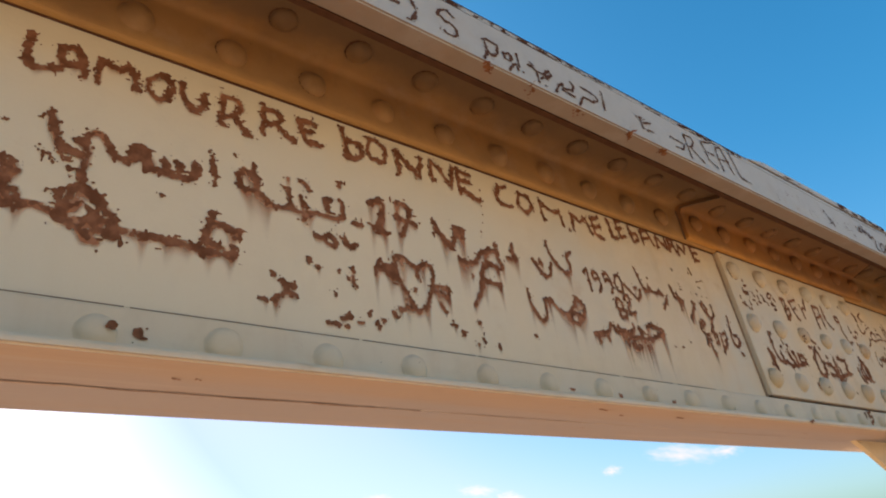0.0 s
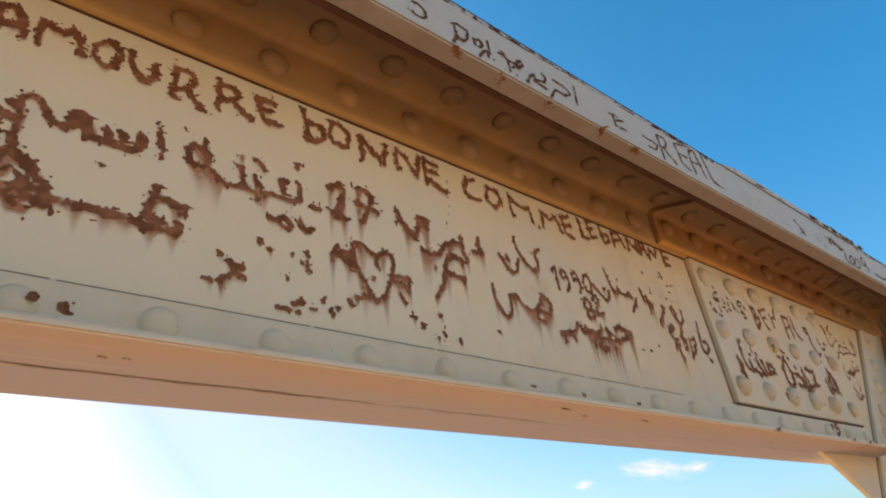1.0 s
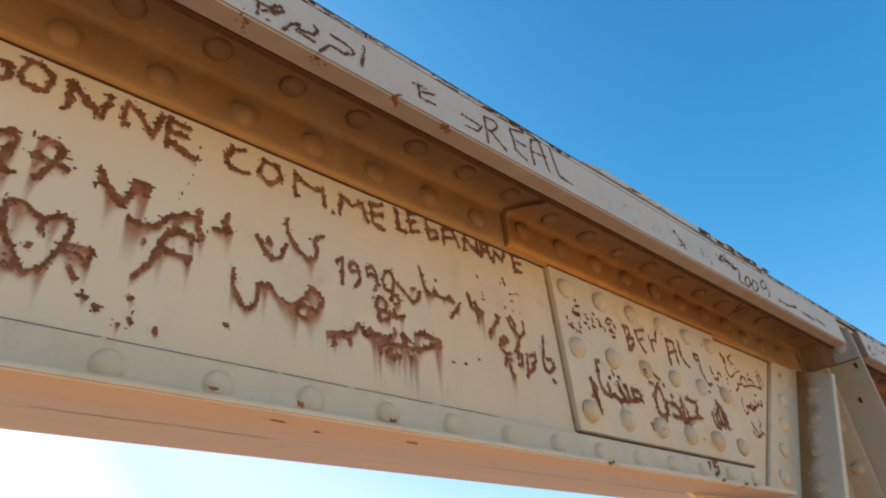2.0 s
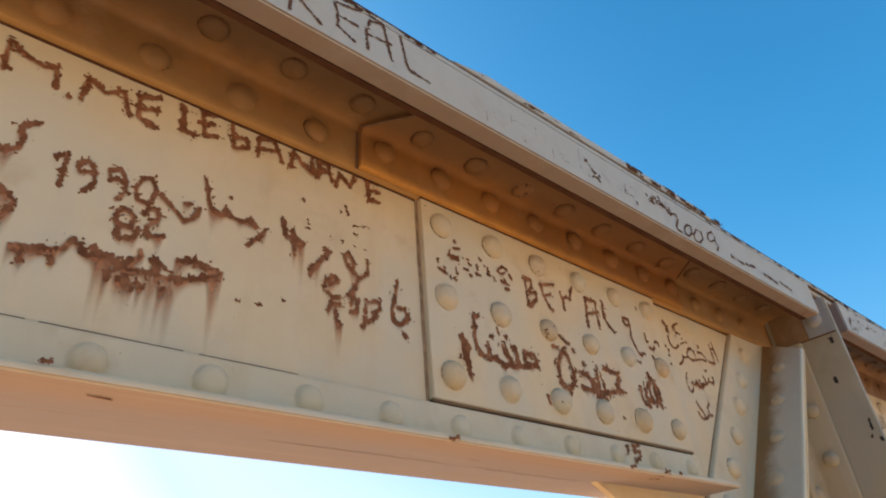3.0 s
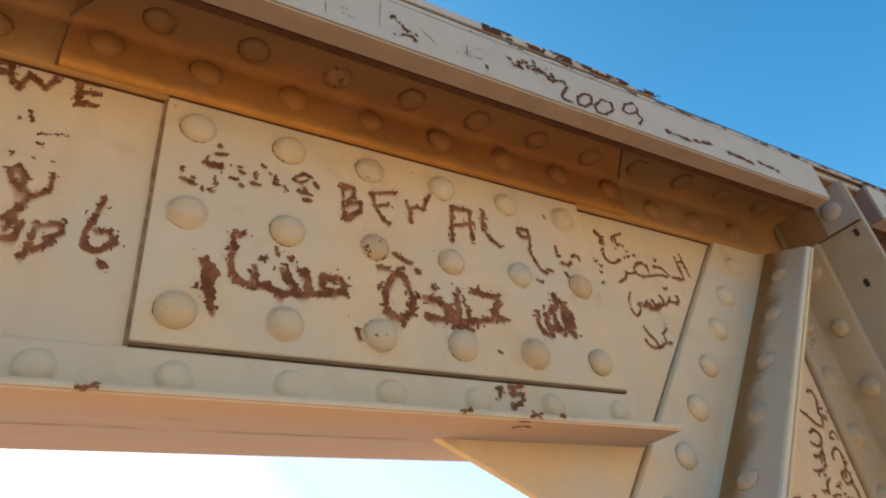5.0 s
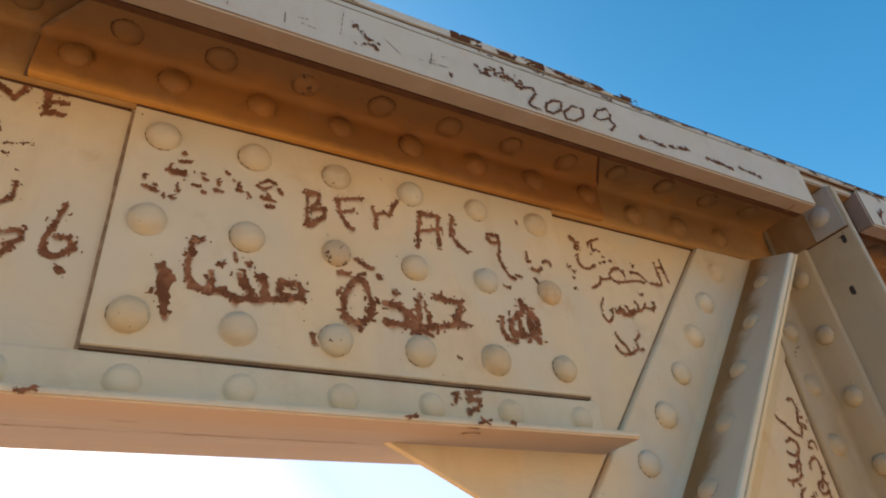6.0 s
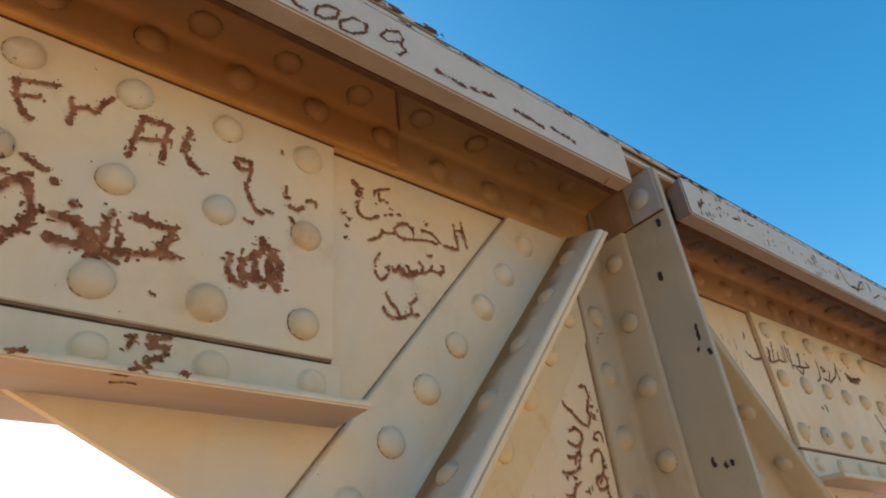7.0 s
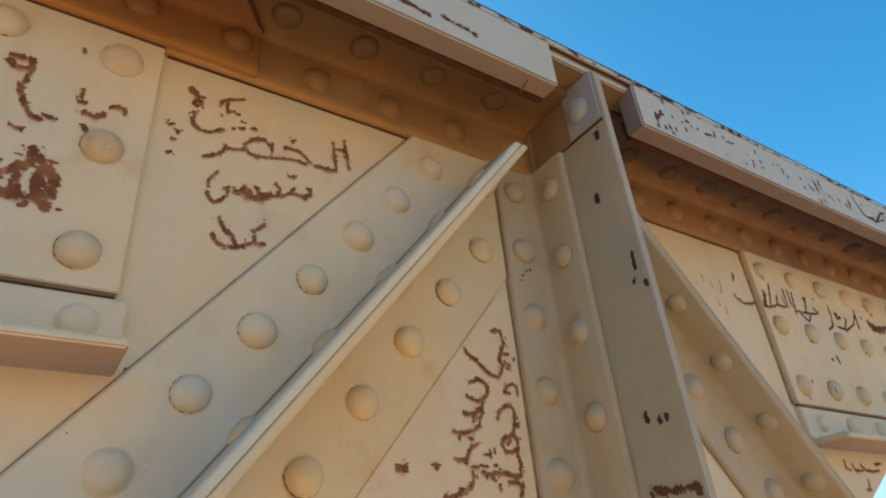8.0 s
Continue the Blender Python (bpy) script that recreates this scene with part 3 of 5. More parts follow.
seam(splice, run_of(SP1 + 0.0012, 2.112, SP1 + 0.0012, 2.168), 0.0026, -0.0116, 0.002, CAKED)


def flat_seam(parent, x0, y0, x1, y1, z, wide, material):
    """The same on the underside of the flange."""
    bm = prism([(-wide / 2, 0), (wide / 2, 0), (wide / 2, 0.002), (-wide / 2, 0.002)], lambda u, v, w: (x0 + (x1 - x0) * w - u * (y1 - y0) / math.hypot(x1 - x0, y1 - y0), y0 + (y1 - y0) * w + u * (x1 - x0) / math.hypot(x1 - x0, y1 - y0), z - 0.001 + v), 0, 1)
    return part("seam", bm, material, parent, "open seam dark with rust")


flat_seam(splice, SP0 - 0.001, -0.021, SP0 + 0.074, -0.120, Z_SOF - 0.0085, 0.0046, SEAM)
flat_seam(splice, SP1 + 0.001, -0.021, SP1 - 0.074, -0.120, Z_SOF - 0.0085, 0.0040, CAKED)
for z in (2.2035, 2.2165):
    seam(chord, run_of(X0, z, X1, z, 0.05), 0.0020, -0.1567 if z > 2.21 else -0.1557, 0.004, CAKED)

# ---- gusset plate ----
gus = thing("gusset_plate", (XP, 0, 1.2), "cream-painted gusset plate joining post, diagonals and girder", "gusset plate")
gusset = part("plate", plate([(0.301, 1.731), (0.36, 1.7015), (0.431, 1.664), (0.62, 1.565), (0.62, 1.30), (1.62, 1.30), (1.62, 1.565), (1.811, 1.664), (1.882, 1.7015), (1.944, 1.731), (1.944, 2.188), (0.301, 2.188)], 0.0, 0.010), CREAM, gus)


# ---- diagonals ----
def diagonal(mirror):
    """Two angle irons back to back, rising to the post's head."""
    ob = thing("diagonal_brace", ((0.10 if mirror > 0 else 2.142), 0, 1.0), "cream-painted diagonal of two riveted back-to-back angle irons", "bridge brace", "diagonals at the post")
    ex, ez = 0.6285, 0.7778
    ox, oz = 0.8005, 1.7976                        # a point on its middle line

    def to(n, y, s):
        x, z = ox + s * ex + n * ez, oz + s * ez - n * ex
        return (x if mirror > 0 else 2 * XP - x, y, z)

    for side in (-1, 1):
        pts = [(side * (u + 0.0004), -0.0005 - v) for u, v in ell(0.111, 0.111 if mirror > 0 else 0.072, 0.009, 0.010)]
        bm = prism(pts, to, -2.2, 0.55)
        cut(bm, (0, -0.010, 2.0985), (0, -0.46, 0.89))
        xe = 1.033 if mirror > 0 else 2 * XP - 1.033
        if side > 0:
            cut(bm, (xe, 0, 0), (mirror, 0, 0))
        geom = part("angle_iron", eased(bm, 0.001), SHADED_POST if mirror < 0 else WORN if side > 0 else PALE, ob)
        geom.data.materials.append(LEG if mirror > 0 else SHADED_POST)
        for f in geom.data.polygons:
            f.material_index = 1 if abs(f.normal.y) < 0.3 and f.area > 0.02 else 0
        for k in range(-14, 5):
            s = 0.0490 + k * 0.0930 if side > 0 else 0.019 + k * 0.0855
            p = Vector(to(side * 0.061, -0.0095, s))
            if p.z < 2.075 and (side < 0 or abs(p.x - XP) > 0.115):
                rivet(geom, p, FRONT, "post" if mirror < 0 else "worn" if side > 0 else "pale")
            q = Vector(to(side * 0.009, -0.062 if mirror > 0 else -0.040, 0.051 + k * 0.108))
            if q.z < 2.03:
                rivet(geom, q, Vector(to(side, 0, 0)) - Vector(to(0, 0, 0)), "leg" if mirror > 0 else "post", 0.84)
    w = 0.111 if mirror > 0 else 0.072
    bm = prism([(-0.0005, -w * 0.5), (0.0005, -w * 0.5), (0.0012, -w + 0.0008), (-0.0012, -w + 0.0008)], to, -0.9, 0.30)
    part("seam", bm, CRACK, ob, "rust-caked joint between the two irons")
    for n, s0, s1 in ((-0.1125, -0.75, 0.36), (0.1125, -0.75, 0.20)):
        a, b = to(n, 0, s0), to(n, 0, s1)
        seam(ob, run_of(a[0], a[2], b[0], b[2]), 0.0016, -0.0012, 0.002, GRIME)
    return ob


diagonal(1)
diagonal(-1)

# ---- post ----
post = thing("bridge_post", (XP, -0.08, 0), "cream-painted riveted steel post with drilled outstanding plate", "bridge post")
fin = part("outstanding_plate", eased(prism([(XP - 0.006, -0.010), (XP + 0.008, -0.010), (XP + 0.008, -0.160), (XP - 0.006, -0.160)], lambda u, v, w: (u, v, w), 0.0, 2.188), 0.0015), SHADED_FIN, post, "flat plate standing out from the post")
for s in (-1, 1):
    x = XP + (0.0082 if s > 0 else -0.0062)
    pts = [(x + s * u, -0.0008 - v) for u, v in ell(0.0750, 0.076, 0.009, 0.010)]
    a = part("angle_iron", eased(prism(pts, lambda u, v, w: (u, v, w), 0.0, 2.0985), 0.001), SHADED_POST, post)
    post_left, post_right = (a, a) if s < 0 else (post_left, a)
    seam(post, run_of(XP + s * 0.0825, 1.2, XP + s * 0.0825, 2.06), 0.0018, -0.0012, 0.002, GRIME)
    for k in range(-8, 1):
        z = 2.056 + k * 0.098
        rivet(a, (XP + s * 0.052, -0.0098, z), FRONT, "post")
        rivet(a, (XP + (0.0175 if s > 0 else -0.0155), -0.046, 2.050 + k * 0.109), (s, 0, 0), "post", 0.88)
# added sheet: the fin's top with its rust stain and painted-in shade
part("head_shade", eased(prism([(XP - 0.0085, -0.0205), (XP - 0.0062, -0.0205), (XP - 0.0062, -0.0975), (XP - 0.0085, -0.0975)], lambda u, v, w: (u, v, w), 2.0995, 2.187), 0.0005), SOFFIT, post, "thin added sheet for the shaded, rust-stained top of the post's plate")
pk = part("packing_plate", eased(prism([(XP - 0.0105, -0.098), (XP - 0.0065, -0.098), (XP - 0.0065, -0.1565), (XP - 0.0105, -0.1565)], lambda u, v, w: (u, v, w), 2.101, 2.188), 0.001), SLATE, post, "packing plate under the flange, the sky's blue tint in its colour")
rivet(pk, (XP - 0.0105, -0.122, 2.140), LEFT, "slate")
part("seam", prism([(-0.157, 2.0985), (-0.02, 2.0985), (-0.02, 2.1012), (-0.157, 2.1012)], along_x, XP - 0.0084, XP - 0.0058), CAKED, post, "open seam dark with rust")

# ---- scratched writing: paint gone down to the rust ----
def drawn(x, z, text):
    """The strokes of a hand-drawn mark from millimetres off its corner."""
    return [[(x + float(p.split(",")[0]) / 1000, z + float(p.split(",")[1]) / 1000) for p in st.split()] for st in text.split("/")]


def lattice(rng, us, vs, size):
    """Smooth random values between 0 and 1 at a grid of places."""
    a, b = us / size, vs / size
    i, j = np.floor(a).astype(int), np.floor(b).astype(int)
    i, j = i - i.min(), j - j.min()
    grid = rng.random((i.max() + 2, j.max() + 2))
    f, g = a - np.floor(a), b - np.floor(b)
    f, g = (f * f * (3 - 2 * f))[:, None], (g * g * (3 - 2 * g))[None, :]
    return (grid[np.ix_(i, j)] * (1 - f) + grid[np.ix_(i + 1, j)] * f) * (1 - g) + (grid[np.ix_(i, j + 1)] * (1 - f) + grid[np.ix_(i + 1, j + 1)] * f) * g


def flakes_mesh(name, field, us, vs, place, material):
    """The patches where the field is above nought, with edges cut between the grid's places."""
    verts, faces = [], []
    inside = field > 0
    some = inside[:-1, :-1] | inside[1:, :-1] | inside[1:, 1:] | inside[:-1, 1:]
    for i, j in zip(*np.nonzero(some)):
        ring = ((i, j), (i + 1, j), (i + 1, j + 1), (i, j + 1))
        poly = []
        for k in range(4):
            p, q = ring[k], ring[(k + 1) % 4]
            fp, fq = field[p], field[q]
            if fp > 0:
                poly.append((us[p[0]], vs[p[1]]))
            if (fp > 0) != (fq > 0):
                w = fp / (fp - fq)
                poly.append((us[p[0]] + w * (us[q[0]] - us[p[0]]), vs[p[1]] + w * (vs[q[1]] - vs[p[1]])))
        if len(poly) > 2:
            faces.append(range(len(verts), len(verts) + len(poly)))
            verts += [place(u, v) for u, v in poly]
    me = bpy.data.meshes.new(name)
    me.from_pydata(verts, [], faces)
    me.materials.append(material)
    return me


marks = 0


def clusters(strokes, reach):
    """Groups of strokes that touch or nearly touch one another."""
    groups = []
    for st in strokes:
        pts = [Vector(a).lerp(Vector(b), k / 6) for a, b in zip(st, st[1:]) for k in range(7)]
        near = [g for g in groups if min((p - q).length for p in pts for q in g[1]) < reach]
        groups = [g for g in groups if g not in near]
        groups.append(([st] + [t for g in near for t in g[0]], pts + [q for g in near for q in g[1]]))
    return [g[0] for g in groups]


def scratch(parent, strokes, width, place, label="", run=0.0, ragged=1.0, crumbs=0.5, broken=0.0, material=None):
    """Writing, each letter or joined group of strokes as a piece of its own."""
    for some in clusters(strokes, width * 1.1):
        scrape(parent, some, width, place, label, run, ragged, crumbs, broken, material)


def scrape(parent, strokes, width, place, label, run, ragged, crumbs, broken, material):
    """Rust showing where strokes were scraped into the paint; run: how far stains run down below it; broken: how far the strokes fall apart into flakes."""
    global marks
    marks += 1
    rng = np.random.default_rng(100 + marks)
    every = np.array([p for st in strokes for p in st])
    cell, pad = max(0.0009, width * 0.14), width * 1.8 + 0.004
    low = 0.085 * run + pad
    us = np.arange(every[:, 0].min() - pad, every[:, 0].max() + pad, cell)
    vs = np.arange(every[:, 1].min() - low, every[:, 1].max() + pad, cell)
    U, V = np.meshgrid(us, vs, indexing="ij")
    far = np.full(U.shape, 1.0)
    for st in strokes:
        for (ax, az), (bx, bz) in zip(st, st[1:]):
            dx, dz = bx - ax, bz - az
            w = np.clip(((U - ax) * dx + (V - az) * dz) / (dx * dx + dz * dz + 1e-12), 0, 1)
            far = np.minimum(far, np.hypot(U - ax - w * dx, V - az - w * dz))
    wob = lattice(rng, us, vs, width * 1.3) - 0.5
    fine = lattice(rng, us, vs, width * 0.30) - 0.5
    thick = (0.36 if width < 0.0079 and label != CAPS else 0.42) if place is on_web else 0.46
    field = width * thick - far + ragged * width * (0.70 * wob + 0.80 * fine)
    if broken:
        field = field - broken * width * np.clip(lattice(rng, us, vs, width * 0.8) - 0.42, 0, 1) * 1.9
    loose = (lattice(rng, us, vs, width * 0.55) - (1.02 - 0.16 * crumbs)) * width + np.clip(0.3 * width - 0.22 * far, -1, 0.2 * width)
    field = np.maximum(field, loose)
    field[0], field[-1], field[:, 0], field[:, -1] = -1, -1, -1, -1
    lift, flat = (marks % 12) * 0.00004, place

    def place(u, v):
        x, y, z = flat(u, v)
        return (x - lift, y, z) if flat is on_post else (x, y, z - lift) if flat in (on_under, on_lip_under, on_soffit) else (x, y - lift, z)

    ob = hang(new("rust_lettering", flakes_mesh("rust_lettering", field, us, vs, place, material or (DARK_RUST if flat in (on_lip, on_post) else RUST))), parent)
    tagged(ob, label, kind="stuff")
    if run:
        # the stain: all round the strokes, and down in runs of uneven length
        keep = 1 - cell / (0.0025 + 0.004 * run + 0.060 * run * lattice(rng, us, np.array([0.0]), 0.010)[:, 0] ** 4)
        soak = np.exp(-np.clip(far - width * 0.3, 0, 1) / (width * 0.55))
        body = (far < width * 0.34) * 1.0
        held = np.zeros(len(us))
        for j in range(len(vs) - 1, -1, -1):
            held = np.maximum(body[:, j], held * np.clip(keep, 0, 1))
            soak[:, j] = np.maximum(soak[:, j] * 0.05, held)
        kern = np.array([1, 2, 2, 2, 1]) / 8
        soak = np.apply_along_axis(lambda c: np.convolve(c, kern, "same"), 0, soak)
        soak[:2], soak[-2:], soak[:, :2], soak[:, -2:] = 0, 0, 0, 0
        soak = soak[::2, ::2]
        ok = (soak[:-1, :-1] + soak[1:, :-1] + soak[1:, 1:] + soak[:-1, 1:]) > 0.12
        ids, verts, vals, faces = {}, [], [], []
        uu, vv = us[::2], vs[::2]
        for i, j in zip(*np.nonzero(ok)):
            quad = []
            for p in ((i, j), (i + 1, j), (i + 1, j + 1), (i, j + 1)):
                if p not in ids:
                    ids[p] = len(verts)
                    x, y, z = place(uu[p[0]], vv[p[1]])
                    verts.append((x, y + 0.0003, z))
                    vals.append(float(soak[p]))
                quad.append(ids[p])
            faces.append(quad)
        me = bpy.data.meshes.new("rust_stain")
        me.from_pydata(verts, [], faces)
        me.attributes.new("stain", "FLOAT", "POINT").data.foreach_set("value", vals)
        me.materials.append(STAIN)
        hang(new("rust_stain", me), parent)
    return ob


def on_web(u, v):
    return (u, -0.0006, v)


def on_panel(u, v):
    return (u, -0.0106, v)


def on_under(u, v):
    return (u, v, Z_BOT - 0.0006)


def on_head(u, v):
    return (u, -0.0203, v)


def on_edge(u, v):
    return (u, -0.0686, v)


def on_lip(u, v):
    return (u, Y_LIP - 0.0006, v)


def on_lip_under(u, v):
    return (u, v, Z_LIP - 0.0006)


def on_soffit(u, v):
    return (u, v, Z_SOF - 0.0096)


def on_post(u, v):
    return (XP - 0.0066, u, v)


CAPS = "rusty capital letters scraped through the paint"
SCRIPT = "rusty handwritten strokes scraped through the paint"
scratch(web, drawn(-1.201, 2.033, "0,38 0,24 1,10 2,2 12,0 29,5 / 30,6 27,25 31,37 40,38 47,26 50,5 / 31,14 47,18 / 62,3 61,21 61,36 71,32 80,30 91,38 95,25 98,11 / 121,42 109,31 108,16 118,7 129,12 133,30 123,43 / 141,41 142,26 148,15 159,8 166,17 166,35"), 0.0076, on_web, CAPS, 0.1, 1.1)
scratch(web, drawn(-1.017, 2.031, "1,45 3,26 0,5 5,3 / 2,44 19,45 25,33 15,20 5,14 / 17,18 27,4 34,0 / 49,46 51,29 49,9 / 51,47 70,46 72,35 57,24 / 66,28 77,16 87,11 / 95,49 100,29 104,17 125,18 / 95,47 116,48 / 99,31 111,34"), 0.0076, on_web, CAPS, 0.1, 1.1)
scratch(web, drawn(-0.863, 2.043, "0,46 5,23 6,3 17,1 29,12 24,30 10,28 / 41,43 36,22 42,11 62,13 65,34 52,45 41,43 / 84,2 83,38 103,19 117,7 122,39 / 140,10 139,43 155,32 172,5 178,42 / 187,38 188,1 / 187,42 211,41 / 191,25 207,27 / 192,10 222,0"), 0.0072, on_web, CAPS, 0.1, 1.1)
scratch(web, drawn(-0.605, 2.041, "24,44 8,39 0,23 8,8 29,10 / 51,41 44,20 59,6 77,22 70,40 51,41 / 97,5 96,41 114,29 129,26 138,32 143,7 / 155,0 156,0 / 166,4 168,35 186,24 203,37 210,14 214,8 / 237,47 219,39 221,11 237,4 / 221,22 239,29"), 0.0070, on_web, CAPS, 0.1, 1.15)
scratch(web, drawn(-0.341, 2.057, "0,35 4,16 3,0 18,1 / 23,38 29,6 41,10 / 24,36 38,42 / 28,23 38,26"), 0.0074, on_web, CAPS, 0.05, 1.1, 0.6)
scratch(web, drawn(-0.282, 2.062, "0,37 6,0 23,7 19,20 8,17 / 36,2 35,29 55,37 65,14 68,7 / 34,14 62,22 / 80,6 82,33 96,18 110,9 109,36 / 117,7 120,32 132,35 139,9 / 121,16 135,23 / 145,4 150,27 167,13 174,36 / 193,39 198,4 213,7 / 193,36 215,38 / 196,21 212,24"), 0.0066, on_web, CAPS, 0.05, 1.1, 0.6)
scratch(web, drawn(-0.443, 1.937, "0,29 8,38 8,0 / 36,25 27,37 18,30 21,21 34,25 36,13 28,1 / 64,27 56,40 46,33 49,24 62,27 65,15 57,3 / 76,10 73,25 78,39 87,42 93,27 88,10 76,10"), 0.0055, on_web, "the year 1990 scraped in rust", 0.05)
scratch(web, drawn(-0.993, 1.935, "5,47 0,37 0,23 8,18 19,23 21,37 13,43 6,45 / 16,53 15,42 / 21,21 31,14 40,7 58,10 72,8 91,13 114,11 125,16 / 56,34 58,20 63,11 / 71,30 74,19 75,0 / 101,33 105,19 / 124,37 125,16 / 101,34 108,35 / 56,50 56,50 / 73,52 79,48 82,42 / 122,64 122,59 / 143,11 149,11"), 0.0072, on_web, SCRIPT, 0.5, 1.0, 0.6)
scratch(web, drawn(-0.905, 1.908, "0,8 8,8 18,15 25,10 26,3 / 10,7 15,2 24,0 / 37,17 39,7 47,5 / 37,7 49,4 / 52,9 53,9"), 0.006, on_web, SCRIPT, 0.2, 1.0, 0.6)
scratch(web, drawn(-0.731, 1.953, "0,28 3,15 14,3 26,2 34,20 33,30 46,25 46,14 / 18,0 28,0"), 0.0085, on_web, SCRIPT, 1.0, 1.0, 0.6)
scratch(web, drawn(-0.698, 1.869, "15,0 29,19 34,37 41,62 50,69 69,65 / 36,40 54,39 68,39 67,35 / 0,63 17,62 30,65 39,82 63,92 72,92 71,102 / 72,92 72,80 79,71 / 90,86 111,88 102,99 105,112"), 0.0076, on_web, "rusty letter F and script strokes", 0.9, 1.0, 0.6)
scratch(web, drawn(-0.555, 1.939, "0,25 9,10 21,0 32,6 38,25 / 13,24 19,22 / 37,63 40,45 54,26 70,15 82,23 82,36 78,47 87,56 90,56"), 0.0060, on_web, SCRIPT, 0.3)
scratch(web, drawn(-0.580, 1.865, "0,45 1,27 9,8 17,0 29,7 31,25 30,35 45,37 56,25 74,19 93,36 102,52 117,39 109,21 93,24 82,21 82,11 94,6 97,18"), 0.0060, on_web, SCRIPT, 1.0)
scratch(web, drawn(-0.382, 1.898, "5,4 4,14 0,19 1,31 10,35 17,28 15,17 5,15 / 4,12 6,0 19,4 22,16 / 25,36 28,44 36,45 39,35 30,23 30,11 45,16"), 0.0060, on_web, SCRIPT, 0.3, 1.1, 0.6)
scratch(web, drawn(-0.345, 1.936, "0,27 10,18 18,12 27,3 36,12 41,25 / 24,26 30,27 / 43,66 48,47 52,32 63,27 69,29 79,28 69,38 68,32 / 79,28 93,29 106,26 99,34 93,30 / 117,27 108,12 97,0"), 0.0056, on_web, SCRIPT, 0.3, 1.0, 0.6)
scratch(web, drawn(-0.208, 1.946, "0,41 6,18 17,20 29,16 / 14,29 17,0"), 0.0066, on_web, SCRIPT, 0.6, 1.0, 0.6)
scratch(web, drawn(-0.388, 1.849, "0,26 11,26 19,17 28,29 37,37 34,42 / 19,17 42,21 60,21 73,21 92,28 111,37 115,43 99,44 83,47 70,42 / 47,37 54,27 / 31,3 33,0 / 39,6 41,3 / 58,8 62,8 / 9,11 11,10 / 19,7 21,5 / 25,13 28,2"), 0.0072, on_web, SCRIPT, 0.9, 1.0, 0.6)
scratch(web, drawn(-0.169, 1.911, "0,11 2,22 12,33 25,52 18,53 / 46,53 54,59 61,48 60,36 52,40 46,53 / 61,36 69,28 82,39 81,55 / 67,27 61,10 52,0 / 19,2 21,10 32,19 39,14 26,7"), 0.0054, on_web, SCRIPT, 0.5, 1.2, 0.6)
scratch(web, drawn(-0.145, 1.869, "0,38 8,33 17,36 / 1,14 4,24 17,26 / 11,15 14,4 19,0 / 32,30 35,42 43,38 41,22 32,21 / 53,24 54,38 72,46 76,36 63,27 / 50,4 52,17 / 56,13 70,25"), 0.0054, on_web, SCRIPT, 0.5, 1.2, 0.6)
scratch(web, drawn(-0.051, 1.875, "10,76 5,54 0,36 0,20 13,16 27,28 19,39 8,38 / 17,4 20,0"), 0.0062, on_web, SCRIPT, 0.1, 1.1, 0.6)
scratch(web, drawn(-0.273, 1.865, "90,161 92,159 / 98,132 99,129 / 96,120 101,121 / 129,120 131,118 / 144,165 145,163 / 152,174 156,163 / 147,119 148,119 / 163,148 186,156 / 165,137 168,135 / 164,119 166,118 / 182,118 183,118 / 19,0 22,0 / 42,2 47,2 / 72,14 74,14 / 0,125 1,124"), 0.0036, on_web, "scattered rusty paint chips", 0.0, 1.0, 0.6)
scratch(web, drawn(-0.968, 1.812, "108,73 109,68 / 107,62 109,58 / 106,56 111,51 / 90,66 90,66 / 53,71 54,70 / 65,64 66,64 / 14,47 15,47 / 23,41 28,35 26,28 15,19 / 28,30 39,26 / 30,37 37,37 / 0,17 6,17 / 15,17 17,14 / 85,36 85,35 / 74,2 79,1 / 84,1 88,1 / 92,8 102,12 / 98,1 98,0"), 0.006, on_web, "scattered rusty paint chips", 0.2, 0.9, 0.6)
scratch(web, drawn(-0.857, 1.814, "0,5 6,5 / 25,8 27,1 / 32,13 34,11 / 47,25 50,20 / 56,30 59,31 / 67,36 76,33 / 15,16 16,16 / 118,48 125,36 / 135,22 137,20 / 147,14 149,11 / 178,10 180,8 / 204,5 205,0 / 275,26 277,25 / 48,237 48,237 / 178,99 179,98 / 177,31 178,31 / 169,1 170,1"), 0.006, on_web, "scattered rusty paint chips", 0.2, 0.9, 0.6)
BARS = "broken rusty bars of worn-away writing"
scratch(lip_near, drawn(-0.883, 2.128, "28,36 31,30 34,22 32,13 26,2 / 20,1 24,0 / 0,19 10,21"), 0.0052, on_lip, "dark handwriting scratched along the edge bar", 0.0, 0.9, 0.4, 0.15)
scratch(lip_near, drawn(-0.816, 2.136, "0,27 4,37 14,44 22,41 27,37 / 4,28 10,22 19,22 26,18 28,7 23,1 12,0 2,4"), 0.0042, on_lip, "dark handwriting scratched along the edge bar", 0.0, 0.9, 0.4, 0.15)
scratch(lip_near, drawn(-0.748, 2.126, "5,36 8,16 / 7,37 19,37 29,35 25,20 15,9 8,16 / 0,0 8,14 / 37,27 38,18 47,16 53,26 48,31 37,27 / 63,38 63,17 / 43,0 51,13 59,17 / 59,10 59,8 / 67,9 69,8"), 0.0044, on_lip, "dark handwriting scratched along the edge bar", 0.0, 0.9, 0.4, 0.15)
scratch(lip_near, drawn(-0.667, 2.129, "0,25 11,25 16,19 16,2 / 6,33 12,29 / 18,20 29,22 42,34 46,28 33,15 32,23 / 27,0 30,0 / 28,18 22,10"), 0.004, on_lip, "dark handwriting scratched along the edge bar", 0.0, 0.9, 0.4, 0.15)
